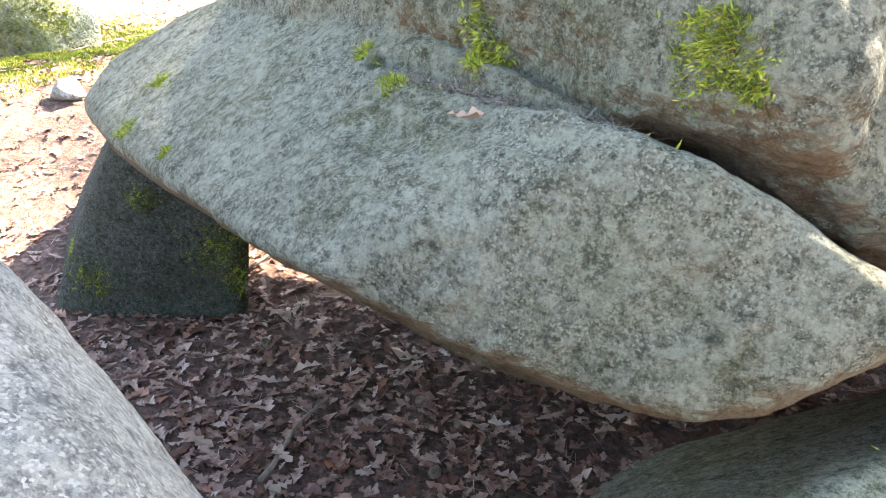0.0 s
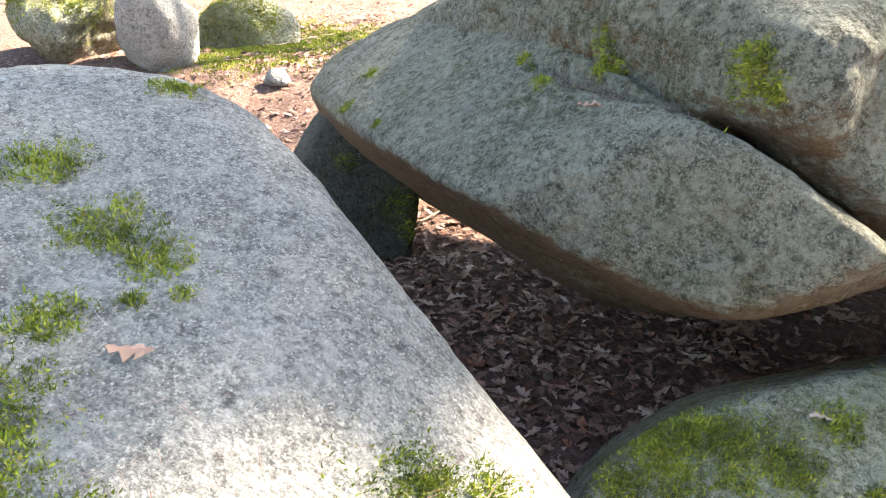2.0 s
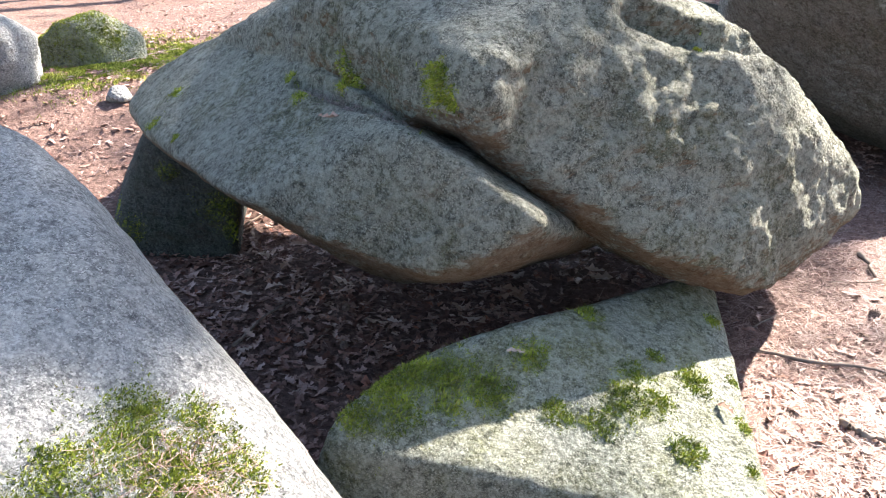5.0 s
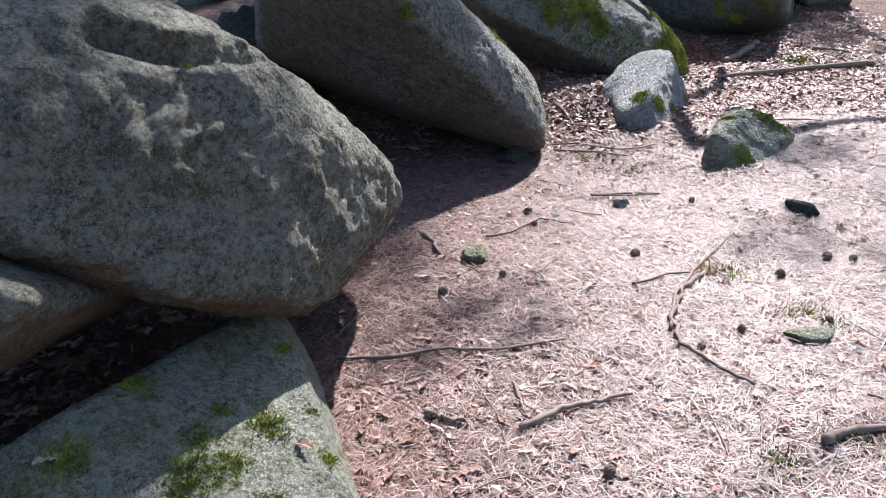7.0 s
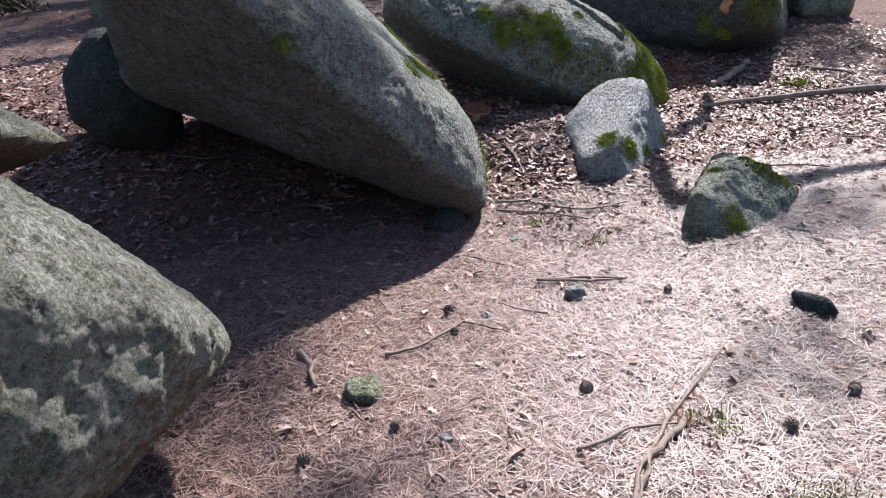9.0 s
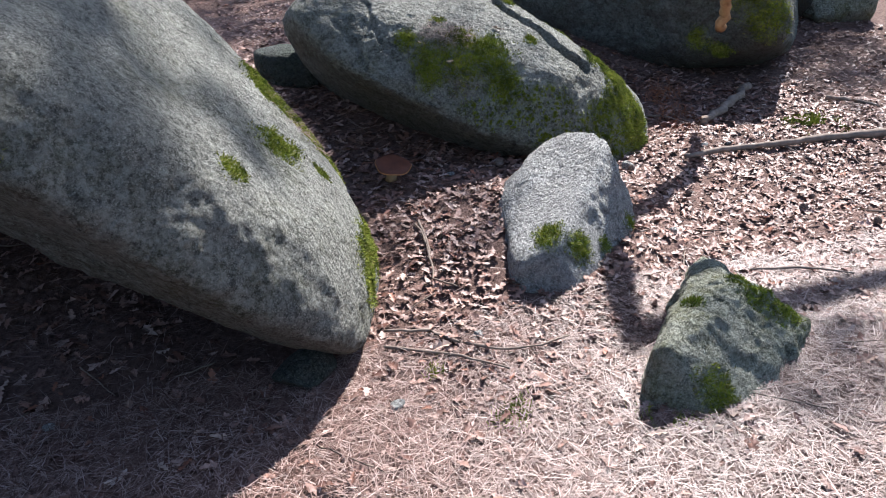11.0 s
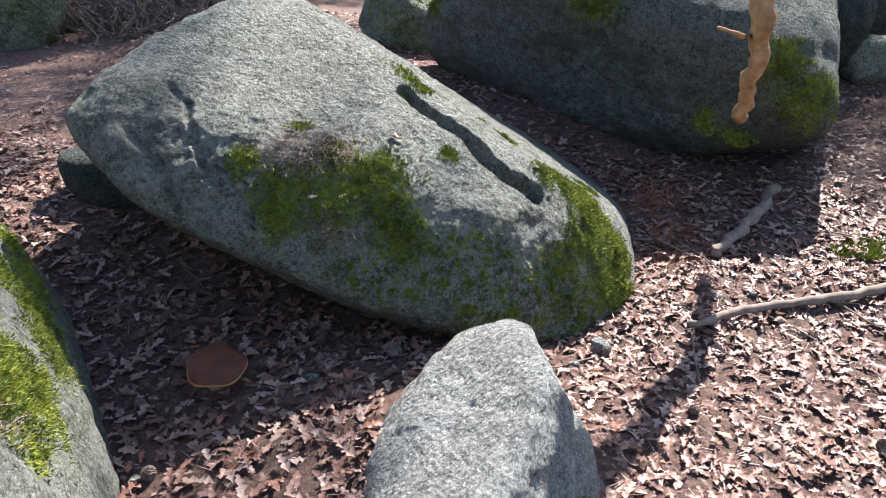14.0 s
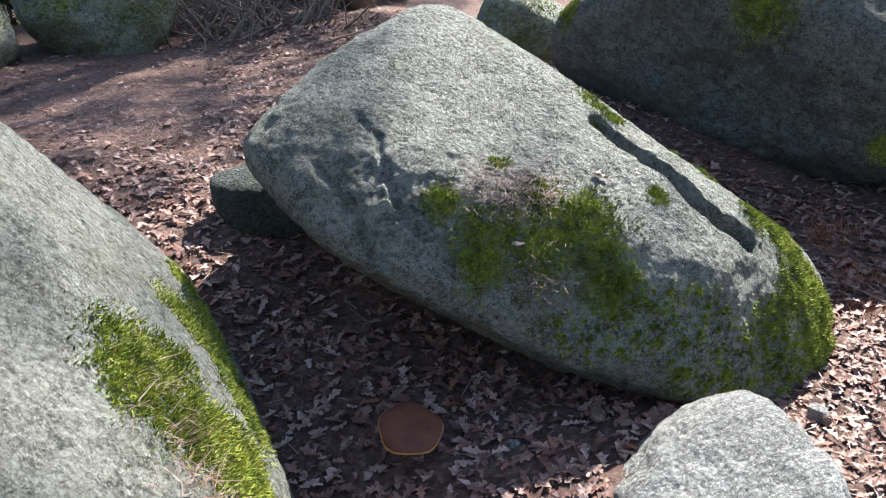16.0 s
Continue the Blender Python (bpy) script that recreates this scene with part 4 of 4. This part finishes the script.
M_STRAW = speckled("straw", [(0.0, (0.30, 0.13, 0.04)), (1.0, (0.55, 0.36, 0.14))], 20, 0.6)
M_RUSTNEEDLE = speckled("rust_needles", [(0.0, (0.30, 0.09, 0.04)), (1.0, (0.50, 0.20, 0.09))], 20, 0.6)
tuft(3.13, 1.69, 130, 0.09, M_STRAW, "grass_tuft", "tuft of dry orange grass", "grass", 61)
tuft(5.75, 5.38, 200, 0.13, M_RUSTNEEDLE, "pine_sprig", "rust-coloured dead pine sprig on the ground", "pine sprig", 62, 0.08)
tuft(5.62, 5.05, 160, 0.10, M_RUSTNEEDLE, "pine_sprig", "rust-coloured dead pine sprig on the ground", "pine sprig", 63, 0.07)
tuft(5.50, 4.80, 120, 0.09, M_RUSTNEEDLE, "pine_sprig", "rust-coloured dead pine sprig on the ground", "pine sprig", 64, 0.07)

g = random.Random(9)
brush = tagged(new("brushwood"), "tangle of dry brown twigs at the wood's edge", "brushwood", kind="stuff")
for k in range(150):
    x, y = g.gauss(3.55, 0.4), g.gauss(9.3, 0.35)
    z = float(ground_z(x, y))
    p = [(x, y, z)]
    for j in range(3):
        p.append((p[-1][0] + g.gauss(0, 0.16), p[-1][1] + g.gauss(0, 0.16), p[-1][2] + g.uniform(0.02, 0.28)))
    stick(p, g.uniform(0.005, 0.011), 0.003, "", "brush_twig", 400 + k, 0, M_BARK, brush, 4)


# ---- pines, with unseen crowns added to shade the clearing ----
M_TRUNK = plain("pine_bark", (0.05, 0.035, 0.03), (0.16, 0.10, 0.07), 14, 0.95)
M_PEEL = plain("peeled_wood", (0.20, 0.10, 0.04), (0.46, 0.27, 0.13), 22, 0.7)


def pine(x, y, tall, r, seed):
    tree = tagged(new("pine_tree"), "tall pine with a bare trunk and unseen shading crown", "tree")
    tree.location = (x, y, 0)
    z = float(ground_z(x, y)) - 0.1
    stick([(0, 0, z), (0.03, 0.02, tall * 0.3), (-0.05, 0.04, tall * 0.65), (0, 0, tall)], r, r * 0.35, "", "trunk", seed, 0, M_TRUNK, tree, 14)
    return tree


PINES = [pine(-2.2, 12.6, 16, 0.17, 1), pine(4.5, 9.75, 7.5, 0.13, 2), pine(5.15, 10.7, 7.0, 0.13, 3), pine(7.0, 13.8, 17, 0.2, 4), pine(0.9, 13.4, 17, 0.19, 5), pine(10.5, 7.2, 15, 0.17, 6), pine(-5.2, 8.2, 15, 0.17, 7)]
CROWNED = [PINES[0], PINES[3], PINES[4], PINES[5], PINES[6]]
# spots to shade (x, y, z, rx, ry, depth); unseen foliage is added sunward of each
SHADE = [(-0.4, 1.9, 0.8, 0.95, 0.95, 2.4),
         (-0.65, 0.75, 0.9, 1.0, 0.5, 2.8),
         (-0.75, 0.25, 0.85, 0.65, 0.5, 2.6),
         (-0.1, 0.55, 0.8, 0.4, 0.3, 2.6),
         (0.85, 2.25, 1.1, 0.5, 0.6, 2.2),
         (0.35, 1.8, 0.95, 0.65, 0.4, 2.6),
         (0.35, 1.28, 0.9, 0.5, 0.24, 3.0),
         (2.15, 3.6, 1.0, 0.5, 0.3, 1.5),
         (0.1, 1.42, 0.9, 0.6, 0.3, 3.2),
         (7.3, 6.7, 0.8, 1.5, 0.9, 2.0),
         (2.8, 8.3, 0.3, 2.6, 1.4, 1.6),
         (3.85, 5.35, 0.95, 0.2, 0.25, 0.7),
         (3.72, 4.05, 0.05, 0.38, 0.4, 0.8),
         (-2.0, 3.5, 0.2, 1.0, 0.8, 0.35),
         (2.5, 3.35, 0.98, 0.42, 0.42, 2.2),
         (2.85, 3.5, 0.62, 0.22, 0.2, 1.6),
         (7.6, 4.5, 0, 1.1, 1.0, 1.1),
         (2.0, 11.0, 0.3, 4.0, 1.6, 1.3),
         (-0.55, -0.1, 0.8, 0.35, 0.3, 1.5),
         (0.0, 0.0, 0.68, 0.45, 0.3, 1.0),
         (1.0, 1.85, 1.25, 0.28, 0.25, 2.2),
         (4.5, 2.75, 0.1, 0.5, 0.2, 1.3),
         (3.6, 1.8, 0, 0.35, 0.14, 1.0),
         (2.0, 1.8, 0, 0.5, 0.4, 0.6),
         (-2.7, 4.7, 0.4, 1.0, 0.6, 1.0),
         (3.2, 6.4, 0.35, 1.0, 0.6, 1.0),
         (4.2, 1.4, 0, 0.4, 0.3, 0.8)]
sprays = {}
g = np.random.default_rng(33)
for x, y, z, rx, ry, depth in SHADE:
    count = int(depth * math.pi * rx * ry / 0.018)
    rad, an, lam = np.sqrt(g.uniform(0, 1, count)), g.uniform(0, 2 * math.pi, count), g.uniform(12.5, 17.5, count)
    # sprays hang along the sun's rays, not around a trunk
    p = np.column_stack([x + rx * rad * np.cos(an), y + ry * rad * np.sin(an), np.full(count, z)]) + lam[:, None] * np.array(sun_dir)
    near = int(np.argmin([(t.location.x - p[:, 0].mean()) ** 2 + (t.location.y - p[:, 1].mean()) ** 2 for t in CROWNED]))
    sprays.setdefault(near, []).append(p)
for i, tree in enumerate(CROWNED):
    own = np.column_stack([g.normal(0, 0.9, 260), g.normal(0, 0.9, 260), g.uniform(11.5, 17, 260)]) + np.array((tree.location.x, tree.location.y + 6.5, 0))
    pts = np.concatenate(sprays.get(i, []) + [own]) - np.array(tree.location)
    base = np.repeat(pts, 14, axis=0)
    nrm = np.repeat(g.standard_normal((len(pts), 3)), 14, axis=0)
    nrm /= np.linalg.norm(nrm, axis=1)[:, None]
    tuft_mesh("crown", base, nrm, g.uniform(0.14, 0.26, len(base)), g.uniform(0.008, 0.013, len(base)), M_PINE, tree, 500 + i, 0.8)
    for k in range(0, len(pts), 60):
        q = pts[k]
        stick([(0, 0, q[2] * 0.85), tuple(0.5 * q * (1, 1, 1.85)), tuple(q)], 0.018, 0.008, "", "bough", 600 + k, 0, M_TRUNK, tree, 5)


def shrub(x, y, wide, tall, seed):
    """A dark evergreen bush: forked stems carrying many small leaves."""
    g = np.random.default_rng(seed)
    bush = tagged(new("shrub"), "dark green shrub at the edge of the wood", "shrub")
    bush.location = (x, y, float(ground_z(x, y)) - 0.02)
    tips = []
    for k in range(16):
        an, out = g.uniform(0, 2 * math.pi), g.uniform(0.25, 1.0) * wide
        tip = np.array((out * math.cos(an), out * math.sin(an), tall * g.uniform(0.55, 1.0) * (1.1 - 0.5 * out / wide)))
        stick([(0.02 * k, 0, 0), tuple(0.5 * tip + (0, 0, 0.1 * tall)), tuple(tip)], 0.012, 0.004, "", "stem", seed + k, 0, M_TRUNK, bush, 5)
        tips += [tip * f for f in (0.55, 0.7, 0.85, 1.0)]
    pts = np.repeat(np.array(tips), 130, axis=0) + g.normal(0, 0.09, (len(tips) * 130, 3))
    pts[:, 2] = np.abs(pts[:, 2])
    nrm = g.standard_normal(pts.shape)
    nrm /= np.linalg.norm(nrm, axis=1)[:, None]
    tuft_mesh("foliage", pts, nrm, g.uniform(0.03, 0.06, len(pts)), g.uniform(0.008, 0.014, len(pts)), M_PINE, bush, seed, 0.5)


for k, (x, y, wide, tall) in enumerate([(1.6, 9.9, 0.6, 0.8), (2.7, 10.1, 0.6, 0.8), (4.0, 10.4, 0.6, 0.9), (4.9, 10.5, 0.5, 0.8), (0.6, 9.6, 0.6, 0.7), (3.3, 10.9, 0.7, 1.0)]):
    shrub(x, y, wide, tall, 900 + 20 * k)
limb_tree = PINES[5]
off = np.array(limb_tree.location)
limb_points = [(5.90, 5.06, 0.50), (5.86, 5.00, 0.66), (5.83, 4.94, 0.82), (5.80, 4.94, 1.0), (5.76, 5.05, 1.5), (5.74, 5.10, 2.0), (6.6, 5.7, 3.4), (10.5, 7.2, 5.5)]
stick([tuple(np.array(p) - off) for p in limb_points], 0.030, 0.06, "", "broken_limb", 700, 0, M_PEEL, limb_tree, 9)
stick([tuple(np.array(p) - off) for p in [(5.83, 4.90, 0.88), (5.76, 4.94, 0.86), (5.66, 4.98, 0.90)]], 0.016, 0.006, "", "snapped_stub", 701, 0, M_PEEL, limb_tree, 7)
